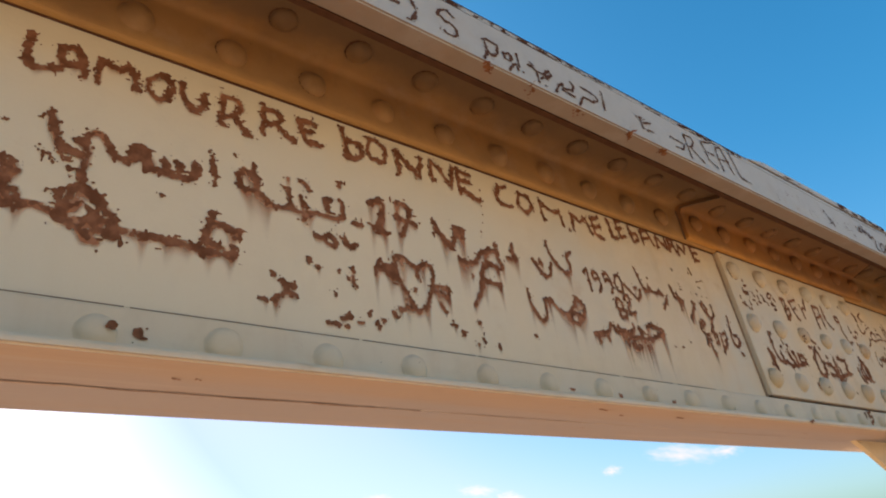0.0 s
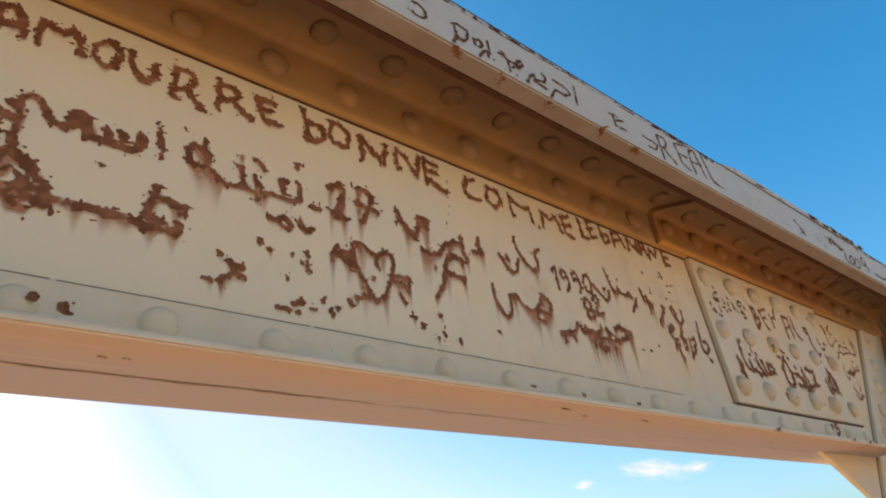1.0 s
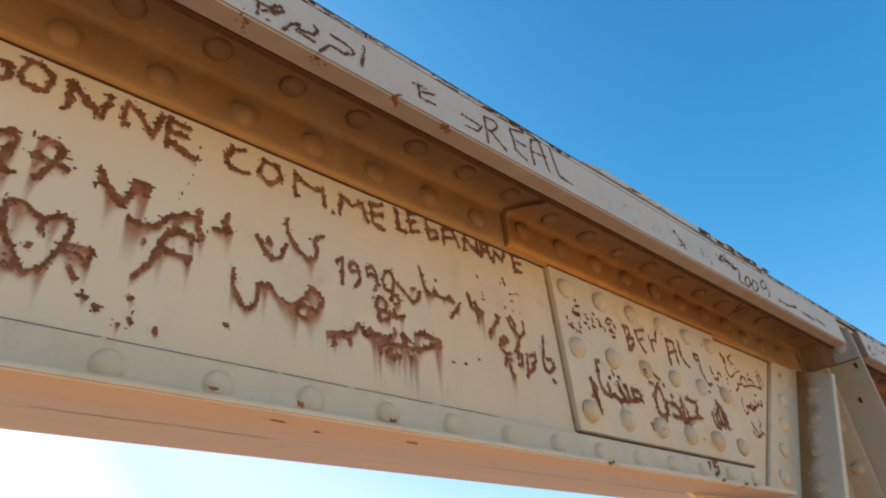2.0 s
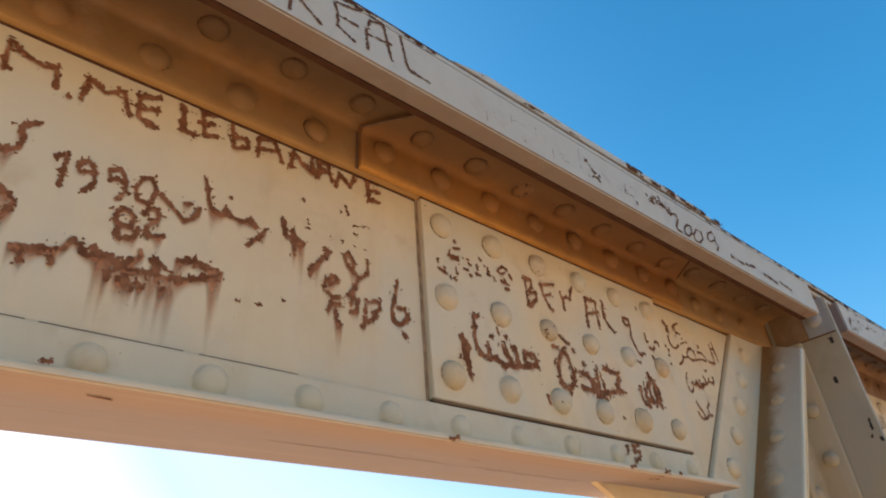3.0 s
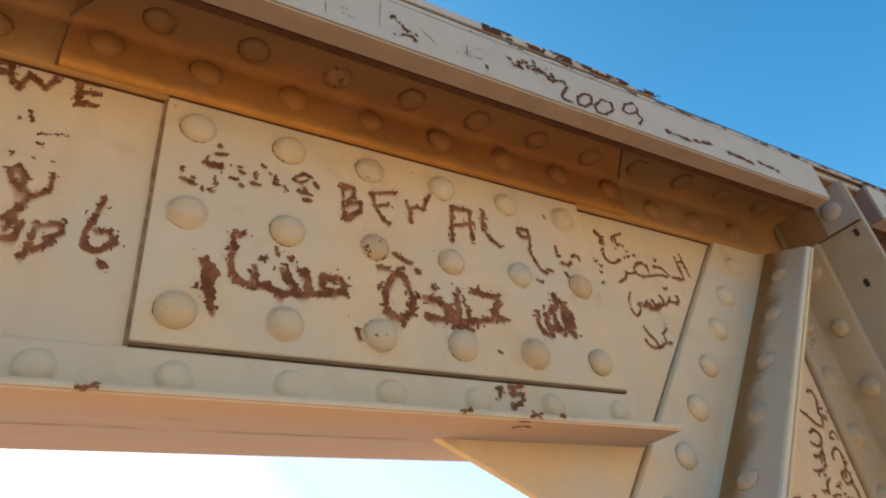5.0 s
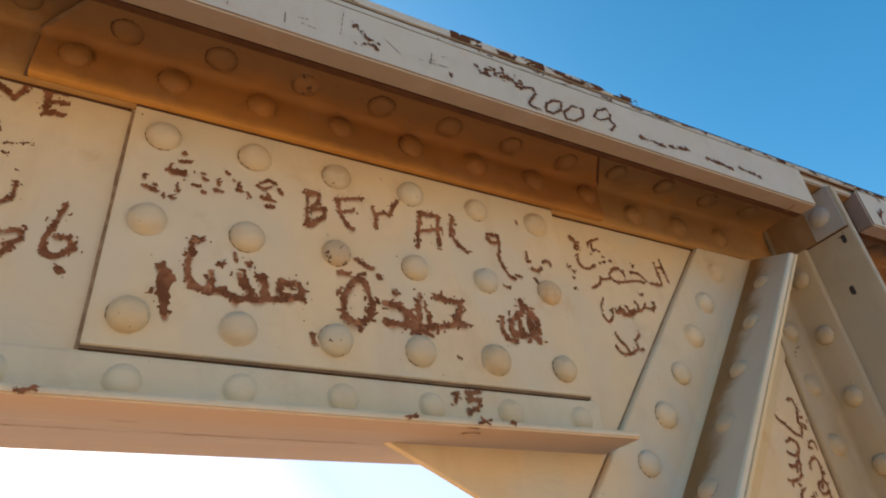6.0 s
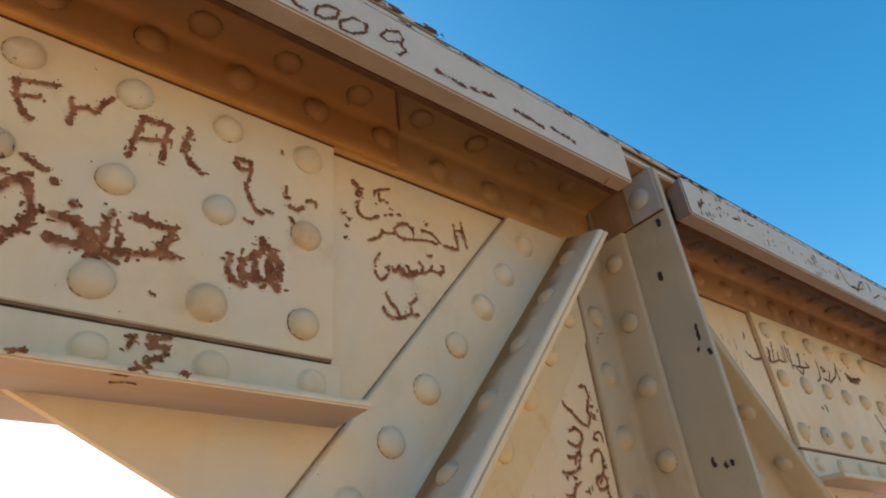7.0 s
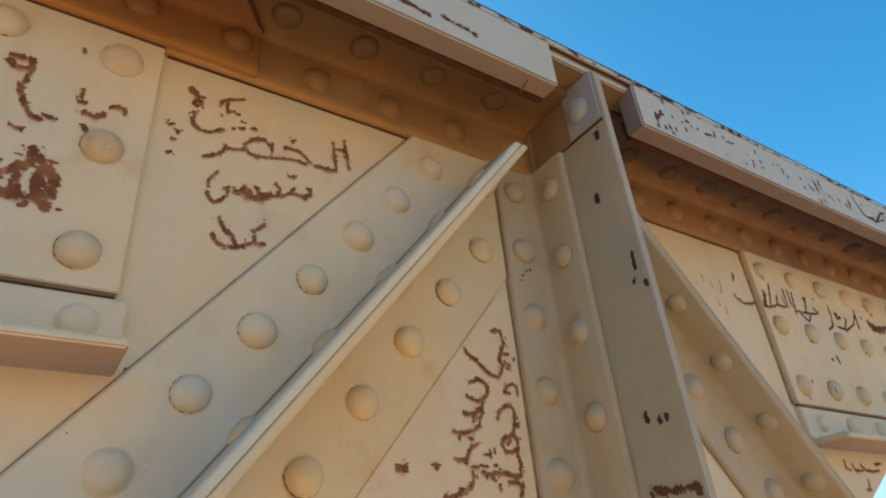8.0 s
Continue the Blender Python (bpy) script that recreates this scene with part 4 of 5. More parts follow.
scratch(lip_near, drawn(-0.619, 2.125, "0,2 11,21 19,26 21,17 37,22 44,33 37,40 / 16,13 31,11 39,11 / 62,40 76,39 90,36 95,29 81,19 70,21 60,20 47,0 / 111,53 109,37 106,15"), 0.004, on_lip, "dark handwriting scratched along the edge bar", 0.0, 0.9, 0.4, 0.15)
scratch(lip_near, drawn(-0.431, 2.142, "0,22 2,20 / 8,23 22,24 / 10,23 10,1 / 15,13 38,22 / 10,1 37,3 / 19,2 21,0"), 0.004, on_lip, "dark handwriting scratched along the edge bar", 0.0, 0.9, 0.4, 0.15)
scratch(lip_near, drawn(-0.344, 2.138, "0,18 15,17 39,16 29,2 6,0"), 0.0034, on_lip, "dark handwriting scratched along the edge bar", 0.0, 0.9, 0.4, 0.15)
scratch(lip_near, drawn(-0.298, 2.129, "1,50 2,26 1,0 / 3,51 25,53 28,44 17,30 0,24 / 10,27 26,15 39,4 / 55,57 60,40 61,18 84,7 / 57,57 90,66 / 60,36 88,37"), 0.0036, on_lip, "dark scratched capital letters", 0.0, 0.9, 0.4, 0.15)
scratch(lip_near, drawn(-0.198, 2.136, "5,53 0,30 2,0 / 5,53 24,61 29,43 31,27 36,5 / 0,26 35,32 / 51,57 56,31 61,6 92,3"), 0.0036, on_lip, "dark scratched capital letters", 0.0, 0.9, 0.4, 0.15)
scratch(lip_far, drawn(1.233, 2.128, "16,69 29,67 30,58 / 1,27 1,13 18,39 / 5,24 21,33 / 1,6 0,2 / 17,8 19,6 / 29,12 30,9 / 43,14 44,10 / 32,1 34,0 / 76,61 78,59 / 91,64 94,63 / 64,35 67,35 / 78,43 82,42 / 70,23 71,21 / 102,37 105,36"), 0.004, on_lip, SCRIPT, 0.0, 0.9, 0.4, 0.1)
scratch(lip_far, drawn(1.276, 2.131, "45,32 47,32 / 0,35 2,33 / 75,62 78,62 / 78,31 95,35 107,34 106,46 / 119,64 120,62 / 137,66 148,69 / 129,43 132,43 / 135,37 142,38 / 149,39 157,40 / 118,1 118,0"), 0.0036, on_lip, SCRIPT, 0.0, 0.9, 0.4, 0.1)
scratch(lip_far, drawn(1.451, 2.135, "12,26 13,24 / 44,45 43,37 / 0,2 0,0 / 25,16 21,2 / 50,25 50,20 / 49,12 50,10 / 109,38 110,37 / 119,31 116,20 / 128,21 128,16 / 175,32 175,24 / 176,11 176,9"), 0.003, on_lip, SCRIPT, 0.0, 0.9, 0.4, 0.1)
scratch(lip_far, drawn(1.539, 2.125, "110,31 121,24 / 134,50 141,25 / 155,56 153,37 / 140,46 136,29 / 128,6 133,0 / 147,12 150,5 / 172,30 178,26 / 183,28 186,21 / 210,31 213,29 / 232,27 244,19 / 254,44 252,25 / 0,42 2,40"), 0.0036, on_lip, SCRIPT, 0.0, 0.9, 0.4, 0.1)
scratch(lip_far, drawn(1.804, 2.138, "0,62 9,62 / 20,60 35,62 / 18,51 21,33 30,10 48,5 87,7 121,20 / 45,6 72,11 / 72,0 122,37 145,43 / 42,36 45,34"), 0.0036, on_lip, SCRIPT, 0.0, 0.9, 0.4, 0.1)
scratch(web, drawn(-1.170, 1.918, "0,63 3,53 7,39 / 8,35 15,31 22,27 29,26 / 28,43 34,31 33,18 31,6 33,0 / 25,43 27,40"), 0.0088, on_web, SCRIPT, 0.3, 0.9, 0.5, 0.1)
scratch(web, drawn(-1.139, 1.948, "0,20 5,26 11,27 17,19 23,7 31,4 38,5 45,10 / 59,2 70,0 83,0 95,1 101,7 102,14 99,22 / 70,16 72,9 74,4 / 83,16 86,8"), 0.0082, on_web, SCRIPT, 0.3, 0.9, 0.5, 0.1)
scratch(web, drawn(-1.096, 1.951, "0,13 6,12 12,8 15,0"), 0.014, on_web, SCRIPT, 0.3, 0.9, 0.5, 0.1)
scratch(web, drawn(-1.026, 1.950, "0,44 3,37 5,27 5,17 7,9 7,0"), 0.0064, on_web, SCRIPT, 0.0, 0.9, 0.5, 0.1)
scratch(web, drawn(-1.172, 1.894, "0,44 3,44 5,43 / 8,39 12,40 / 17,41 21,42 / 13,49 14,48 / 24,32 33,33 / 15,5 17,7 / 18,2 19,0"), 0.0068, on_web, SCRIPT, 0.0, 0.9, 0.5, 0.1)
scratch(web, drawn(-1.204, 1.917, "0,45 2,45 / 42,12 42,12 / 134,5 137,4 / 21,0 21,0 / 205,80 206,79"), 0.004, on_web, "scattered rusty paint chips", 0.0, 0.9, 0.5, 0.1)
scratch(web, drawn(-1.197, 1.900, "0,6 4,9 10,12 / 1,17 5,19 / 1,0 4,2"), 0.011, on_web, SCRIPT, 0.3, 0.9, 0.5, 0.1)
scratch(web, drawn(-1.195, 1.878, "1,7 9,3 17,2 25,5 33,2 40,0 46,0 / 2,1 9,0 / 0,16 3,14 3,7 / 10,14 12,10"), 0.01, on_web, SCRIPT, 0.3, 0.9, 0.5, 0.1)
scratch(web, drawn(-1.148, 1.856, "0,22 3,40 7,52 17,52 25,45 32,36 39,30 / 3,45 11,35 / 0,35 8,29 / 1,17 11,13 21,6 29,0 / 8,17 18,17 / 23,21 28,12 / 27,15 35,13 42,8 / 12,48 21,46 / 15,9 22,1 / 34,21 42,21"), 0.0108, on_web, SCRIPT, 0.3, 0.9, 0.5, 0.3)
scratch(web, drawn(-1.108, 1.868, "0,11 6,5 18,4 31,5 43,4 56,5 69,4 83,0 97,1 113,5 / 84,11 83,25 89,35 100,35 111,32 117,31 / 89,35 89,43 / 111,32 113,24 / 86,12 92,11 101,7 / 112,10 112,0"), 0.009, on_web, SCRIPT, 0.3, 0.9, 0.5, 0.2)
scratch(web, drawn(-0.829, 1.945, "0,39 14,46 19,39 14,22 10,3 / 4,2 19,0"), 0.0105, on_web, "the number 17 scraped in rust", 1.0, 0.9, 0.5, 0.05)
scratch(web, drawn(-0.791, 1.947, "0,47 15,49 22,41 15,21 5,0 / 0,28 12,24 28,22"), 0.0076, on_web, "the number 17 scraped in rust", 1.0, 0.9, 0.5, 0.05)
scratch(web, drawn(-0.828, 1.885, "0,6 13,11 28,7 / 13,7 24,0 / 10,12 23,13"), 0.0095, on_web, "rusty arrow tail", 0.7, 0.9, 0.5, 0.05)
scratch(web, drawn(-0.802, 1.844, "0,65 3,71 14,72 23,65 32,59 46,70 56,68 57,55 51,32 41,9 28,0 21,12 13,25 5,39 2,51 0,65 / 32,58 33,47 / 27,31 27,29 / 56,40 70,41 79,41 / 55,33 69,32 78,24 / 79,41 77,27"), 0.0058, on_web, "rusty heart with an arrow scraped through the paint", 0.9, 0.9, 0.5, 0.05)
scratch(panel, drawn(0.023, 1.980, "0,23 1,19 / 0,9 8,7 15,4 / 12,13 13,13 / 22,3 23,0 / 30,0 34,0 / 34,18 36,10 / 35,65 38,65 / 33,52 44,55 / 52,24 57,23 / 58,42 61,42 / 61,35 65,34 / 61,16 64,16 / 76,37 77,31 / 74,23 83,22 / 83,53 87,50"), 0.004, on_panel, "row of rusty paint chips", 0.05, 1.2, 0.6, 0.2)
scratch(panel, drawn(0.116, 1.994, "0,29 1,28 / 7,27 7,21 / 4,16 10,15 / 18,13 20,9 / 31,33 40,41 48,37 / 29,28 34,25 43,30 / 40,19 44,12 / 35,11 48,11 / 53,28 57,23 / 40,0 47,1"), 0.0044, on_panel, "row of rusty paint chips", 0.05, 1.2, 0.6, 0.2)
scratch(panel, drawn(0.050, 2.015, "0,0 7,1 13,0"), 0.0095, on_panel, "row of rusty paint chips", 0.05, 1.2, 0.6, 0.2)
scratch(panel, drawn(0.204, 1.980, "0,47 0,26 1,0 / 0,48 14,51 15,41 6,27 / 6,25 22,28 22,17 5,2 / 38,46 42,30 51,11 59,7 / 36,48 58,55 70,58 / 40,29 59,36 / 85,48 90,33 89,18 / 88,37 102,44 109,41 / 109,41 115,59 122,69"), 0.0056, on_panel, CAPS, 0.1, 1.2, 0.6, 0.5)
scratch(panel, drawn(0.055, 1.869, "0,22 7,14 3,0"), 0.0115, on_panel, SCRIPT, 0.1, 1.2, 0.6, 0.2)
scratch(panel, drawn(0.061, 1.837, "0,29 3,18 3,6 6,0 / 21,96 21,82 19,67 21,50 29,39 42,37 59,37 73,33 88,33 / 43,59 45,51 41,42 / 19,92 31,97"), 0.0076, on_panel, SCRIPT, 0.1, 1.2, 0.6, 0.5)
scratch(panel, drawn(0.111, 1.828, "15,95 17,87 / 0,78 5,80 / 28,86 32,83 / 18,38 23,37 / 159,26 159,23 / 156,116 166,110 177,107 / 132,94 145,94 / 159,96 166,98 / 182,98 186,95 / 103,10 107,0"), 0.0052, on_panel, SCRIPT, 0.1, 1.2, 0.6, 0.2)
scratch(panel, drawn(0.133, 1.870, "0,28 5,17 16,5 / 21,29 29,22 28,10 / 16,0 39,5 67,11 / 45,30 42,14 51,7 / 47,26 61,29 70,20 69,9"), 0.0084, on_panel, SCRIPT, 0.1, 1.2, 0.6, 0.5)
scratch(panel, drawn(0.249, 1.859, "13,56 0,30 2,8 18,0 32,7 36,26 31,48 24,58 13,56"), 0.0076, on_panel, SCRIPT, 0.15, 1.2, 0.6, 0.5)
scratch(panel, drawn(0.351, 1.981, "8,56 2,29 0,0 / 5,55 34,56 31,33 33,9 / 3,25 35,36 / 56,61 51,33 59,18 74,7"), 0.006, on_panel, CAPS, 0.1, 1.2, 0.6, 0.5)
scratch(panel, drawn(0.394, 1.832, "67,193 83,195 86,183 69,181 66,190 / 86,183 81,158 86,144 94,131 103,128 / 130,177 129,167 / 128,162 134,161 / 134,150 140,149 / 105,134 114,132 / 157,166 168,169 169,161 / 153,156 144,148 / 138,134 140,131 / 85,113 91,112 / 121,230 123,225 / 0,1 2,0"), 0.0048, on_panel, SCRIPT, 0.05, 1.2, 0.6, 0.5)
scratch(panel, drawn(0.300, 1.865, "0,26 17,26 25,17 30,5 / 2,0 21,0 47,2 69,4 92,10 104,32 105,43 88,44 69,45 / 48,45 45,25 46,8 / 59,17 59,6 / 102,14 110,13 / 25,17 42,12 / 14,44 16,40"), 0.0086, on_panel, SCRIPT, 0.15, 1.2, 0.6, 0.5)
scratch(panel, drawn(0.334, 1.855, "0,1 14,6 28,1 / 8,0 10,0"), 0.0044, on_panel, SCRIPT, 0.05, 1.2, 0.6, 0.5)
scratch(panel, drawn(0.463, 1.864, "37,61 35,46 16,29 16,11 34,9 56,17 58,32 50,44 44,52 36,58 / 2,31 0,17 5,4 18,0 / 45,38 46,25 / 30,31 29,13 / 47,11 56,8"), 0.0085, on_panel, SCRIPT, 0.1, 1.2, 0.6, 0.5)
scratch(low_front, drawn(0.382, 1.765, "0,21 6,23 1,11 / 19,24 36,27 / 22,23 19,15 33,17 33,9 17,0 / 17,26 17,23"), 0.0052, on_panel, "the number 15 scraped in rust", 0.05, 1.2, 0.6, 0.5)
scratch(gusset, drawn(0.622, 2.046, "0,17 5,13 10,6 12,0"), 0.0085, on_web, SCRIPT, 0.05, 1.2, 0.6, 0.5)
scratch(gusset, drawn(0.628, 2.011, "2,23 0,12 3,3 8,0"), 0.0055, on_web, SCRIPT, 0.05, 1.2, 0.6, 0.5)
scratch(gusset, drawn(0.605, 1.970, "35,40 42,42 49,46 55,50 / 65,56 68,57 / 73,59 78,62 / 86,64 91,65 / 0,36 4,38 / 10,31 12,31 / 5,19 9,19 / 3,0 6,1"), 0.0042, on_web, SCRIPT, 0.05, 1.2, 0.6, 0.3)
scratch(gusset, drawn(0.655, 2.040, "2,22 12,28 25,34 / 7,20 8,6 / 11,9 15,11 / 2,0 3,0 / 18,8 21,8 / 25,0 29,0 / 0,21 0,13"), 0.0036, on_web, SCRIPT, 0.05, 1.2, 0.6, 0.4)
scratch(gusset, drawn(0.643, 1.977, "0,0 7,3 17,10 23,22 31,21 41,24 / 41,31 47,38 54,44 64,46 72,41 74,34 / 43,30 47,22 56,20 72,24 88,28 102,31 114,29 / 96,56 100,60"), 0.0044, on_web, SCRIPT, 0.05, 1.2, 0.6, 0.5)
scratch(gusset, drawn(0.731, 2.007, "0,14 8,15 18,15 27,8 33,3 / 38,1 45,2 53,0 65,3 / 61,44 62,26 65,5 / 75,53 78,32 82,11 / 66,36 76,38"), 0.0044, on_web, SCRIPT, 0.05, 1.2, 0.6, 0.5)
scratch(gusset, drawn(0.651, 1.923, "9,39 5,33 1,26 1,18 / 0,12 3,4 9,0 15,5 18,10 / 16,20 22,23 / 21,11 21,19"), 0.0036, on_web, SCRIPT, 0.05, 1.2, 0.6, 0.8)
scratch(gusset, drawn(0.679, 1.941, "0,1 9,5 15,1 21,0 29,3 36,7 / 25,14 27,1 / 15,8 20,1"), 0.0058, on_web, SCRIPT, 0.3, 1.2, 0.6, 0.5)
scratch(gusset, drawn(0.686, 1.946, "29,1 40,5 43,15 38,19 / 44,6 55,14 59,22 / 55,14 69,14 72,10 / 69,14 78,17 79,26 75,25 / 52,36 59,37 / 4,6 0,0"), 0.0042, on_web, SCRIPT, 0.05, 1.2, 0.6, 0.5)
scratch(gusset, drawn(0.662, 1.875, "6,26 12,19 19,14 23,4 / 0,9 6,1 14,0 23,0 35,7 43,11 / 41,18 44,10 52,12 / 40,24 46,29 51,35 / 4,31 5,30"), 0.0052, on_web, SCRIPT, 0.05, 1.2, 0.6, 0.5)
scratch(gusset, drawn(0.959, 1.775, "43,59 49,61 57,61 59,52 59,42 52,30 49,23 54,16 50,6 44,0 / 0,31 3,25 12,20 20,13 28,7 37,2 46,0"), 0.005, on_web, SCRIPT, 0.05, 1.2, 0.6, 0.5)
scratch(gusset, drawn(1.011, 1.756, "6,40 13,37 8,32 13,32 / 20,45 21,44 / 7,51 12,50 / 0,1 4,10 14,14 19,10 19,0 / 0,3 7,1"), 0.0036, on_web, SCRIPT, 0.05, 1.2, 0.6, 0.5)
scratch(gusset, drawn(0.950, 1.720, "11,45 23,49 32,47 37,41 36,34 28,29 20,23 11,26 5,28 / 28,29 25,17 12,8 0,8 / 25,17 22,5 / 12,8 11,0"), 0.0044, on_web, SCRIPT, 0.05, 1.2, 0.6, 0.5)
scratch(gusset, drawn(0.931, 1.671, "39,54 38,45 27,38 16,35 9,35 2,37 / 10,34 9,28 / 24,30 26,29 / 33,25 24,20 19,14 16,7 9,6 0,8 / 18,13 15,3 / 23,1 30,0"), 0.004, on_web, SCRIPT, 0.05, 1.2, 0.6, 0.5)
scratch(gusset, drawn(0.995, 1.664, "0,61 3,70 13,77 21,79 26,74 25,65 24,56 30,55 / 24,56 20,46 / 21,45 7,41 2,34 6,26 16,25 24,30 26,40 21,45 / 10,34 14,37 / 24,30 24,20 25,11 23,0"), 0.0048, on_web, SCRIPT, 0.05, 1.2, 0.6, 0.5)
scratch(gusset, drawn(0.964, 1.672, "6,13 14,13 16,9 / 15,18 16,13 / 22,19 22,14 / 0,1 11,0 / 19,1 22,1"), 0.0026, on_web, SCRIPT, 0.05, 1.2, 0.6, 0.5)
scratch(gusset, drawn(0.915, 1.639, "103,25 92,25 81,27 70,27 59,25 51,27 / 64,24 66,19 / 85,17 97,18 104,13 101,4 / 72,13 73,9 / 38,27 38,17 32,10 22,5 10,2 0,0"), 0.0055, on_web, SCRIPT, 0.05, 1.2, 0.6, 0.8)
scratch(gusset, drawn(0.862, 1.665, "0,1 5,0 8,1 / 46,6 46,3"), 0.007, on_web, SCRIPT, 0.05, 1.2, 0.6, 0.3)
scratch(gusset, drawn(1.573, 1.983, "0,14 7,5 25,0 48,3 72,13 86,28 / 20,59 14,45"), 0.0048, on_web, SCRIPT, 0.05, 1.2, 0.6, 0.3)
scratch(panel_far, drawn(1.648, 1.982, "12,31 7,15 0,0"), 0.008, on_panel, SCRIPT, 0.05, 1.2, 0.6, 0.2, DARK_RUST)
scratch(panel_far, drawn(1.652, 1.983, "32,48 23,24 15,3 / 0,0 12,0 40,10 68,10 / 49,32 40,10 / 66,32 70,13 / 79,48 77,12 / 95,53 92,17 / 108,48 99,8 98,1"), 0.0034, on_panel, SCRIPT, 0.05, 1.2, 0.6, 0.2, DARK_RUST)
scratch(panel_far, drawn(1.682, 1.812, "73,180 90,180 107,181 122,209 116,213 / 86,175 108,163 120,176 / 107,181 144,185 156,189 144,198 / 155,221 159,221 / 126,217 117,208 / 159,97 162,83 / 136,89 140,88 / 83,118 86,117 / 30,35 31,33 / 0,2 2,0"), 0.0036, on_panel, SCRIPT, 0.05, 1.2, 0.6, 0.2, DARK_RUST)
scratch(panel_far, drawn(1.858, 1.969, "35,61 31,36 22,11 0,0 / 51,45 69,37 51,32 49,42 / 40,12 67,11 91,36 85,40 / 70,8 115,29 140,55 / 145,67 135,24 / 164,54 167,52 / 202,89 203,88 / 226,99 228,98 / 210,79 234,89 / 223,70 232,74"), 0.0036, on_panel, SCRIPT, 0.05, 1.2, 0.6, 0.2, DARK_RUST)
scratch(panel_far, drawn(2.054, 2.003, "2,11 27,4 75,12 / 0,3 55,0"), 0.012, on_panel, SCRIPT, 0.05, 1.2, 0.6, 0.1, DARK_RUST)
scratch(low_front_far, drawn(1.882, 1.773, "6,7 25,8 / 0,0 20,0 / 8,5 20,4"), 0.0036, on_panel, SCRIPT, 0.05, 1.2, 0.6, 0.2, DARK_RUST)
scratch(gusset, drawn(1.735, 1.664, "3,49 0,35 13,32 / 22,44 29,32 53,33 / 53,43 62,34 86,32 113,35 / 105,45 129,48 / 59,16 52,2 / 42,0 59,1"), 0.0038, on_web, SCRIPT, 0.05, 1.2, 0.6, 0.2)
scratch(lip_near, drawn(0.379, 2.158, "0,15 4,4 13,6 / 13,13 25,17 27,8 / 25,9 40,11 49,13 / 39,23 39,16 / 47,14 58,6 69,11 / 58,22 64,15 / 62,0 67,0"), 0.0064, on_lip, "dark scraped script beside the year", 0.0, 1.2, 0.6, 0.3)
scratch(lip_near, drawn(0.448, 2.127, "0,35 16,40 18,30 4,8 7,2 22,2 / 49,30 33,16 31,2 42,2 58,16 61,31 49,30 / 80,31 63,13 63,0 79,2 96,16 99,31 80,31 / 146,32 128,21 118,26 127,40 145,50 151,42 147,27 155,22 144,7"), 0.0038, on_lip, "the year 2009 scratched in dark lines", 0.0, 0.7, 0.6, 0.1)
scratch(lip_near, drawn(0.648, 2.140, "0,1 47,0 / 58,3 100,9 / 136,4 191,0 / 211,8 257,3"), 0.0052, on_lip, BARS, 0.0, 1.2, 0.6, 0.2)
scratch(lip_near, drawn(0.306, 2.144, "6,20 2,0 / 0,7 10,10 / 6,2 27,6 / 19,22 27,24"), 0.0008, on_lip, "faint dark scratches on the edge bar", 0.0, 0.5, 0, 0)
scratch(lip_near, drawn(0.336, 2.136, "0,2 0,0"), 0.004, on_lip, SCRIPT, 0.0, 1.2, 0.6, 0)
scratch(lip_near, drawn(0.209, 2.136, "0,33 1,30 / 5,32 6,26 / 8,25 11,23 / 13,22 16,19 / 15,17 22,15 / 1,1 3,0 / 11,4 14,4 / 19,7 23,7 / 26,7 29,2 / 30,13 32,13"), 0.004, on_lip, SCRIPT, 0.0, 1.2, 0.6, 0.2)
scratch(lip_near, drawn(-0.005, 2.130, "0,18 0,1 / 15,29 16,24 / 50,38 50,26 / 52,31 61,34 80,32 / 102,44 101,28 / 73,6 73,0 / 134,19 134,2 / 149,18 160,20 / 152,11 169,9 / 202,56 198,14 / 251,35 274,14 / 317,37 314,18 / 299,17 334,19"), 0.0008, on_lip, "faint dark scratches on the edge bar", 0.0, 0.5, 0, 0)
scratch(gusset, drawn(0.607, 1.719, "0,16 3,11 / 1,2 2,0"), 0.0045, on_web, "dark paint chips by the seam", 0.0, 1.2, 0.6, 0)
scratch(lip_far, drawn(1.922, 2.144, "0,32 20,20 / 55,44 56,19 / 53,0 108,22 / 129,22 150,21 / 197,47 198,29"), 0.0032, on_lip, SCRIPT, 0.0)
scratch(panel_far, drawn(2.126, 1.881, "139,110 142,58 / 216,115 188,57 / 285,124 239,46 / 367,134 423,125 353,83 / 473,151 407,75 / 0,40 17,0 82,15 / 129,27 133,14 / 331,181 416,179 469,167"), 0.0045, on_panel, SCRIPT, 0.0)
scratch(gusset, drawn(1.490, 1.949, "0,69 0,55 / 49,67 45,43 / 19,59 22,49 / 27,30 27,14 / 43,17 42,0"), 0.002, on_web, SCRIPT, 0.0)
scratch(fin, drawn(-0.145, 1.988, "4,98 4,90 / 29,10 29,2"), 0.0090, on_post, "dark drilled holes", 0.0, 0.12, 0.0, 0.0, HOLE)
scratch(fin, drawn(-0.156, 1.696, "9,199 10,178 / 17,165 17,162 / 1,157 0,152 / 46,14 45,6 / 30,3 29,0 / 20,5 20,1"), 0.0055, on_post, "dark paint chips", 0.0, 0.5, 0.0, 0.0, HOLE)
scratch(fin, drawn(-0.152, 1.621, "59,14 57,3 / 53,11 29,5 / 43,6 41,1 / 25,8 0,6 0,0"), 0.0060, on_post, SCRIPT, 0.0)
scratch(low_front, drawn(-1.078, 1.770, "0,1 1,3 / 0,2 1,0"), 0.0085, on_panel, "drilled hole rimmed with rust", 0.1, 0.3, 0.0)

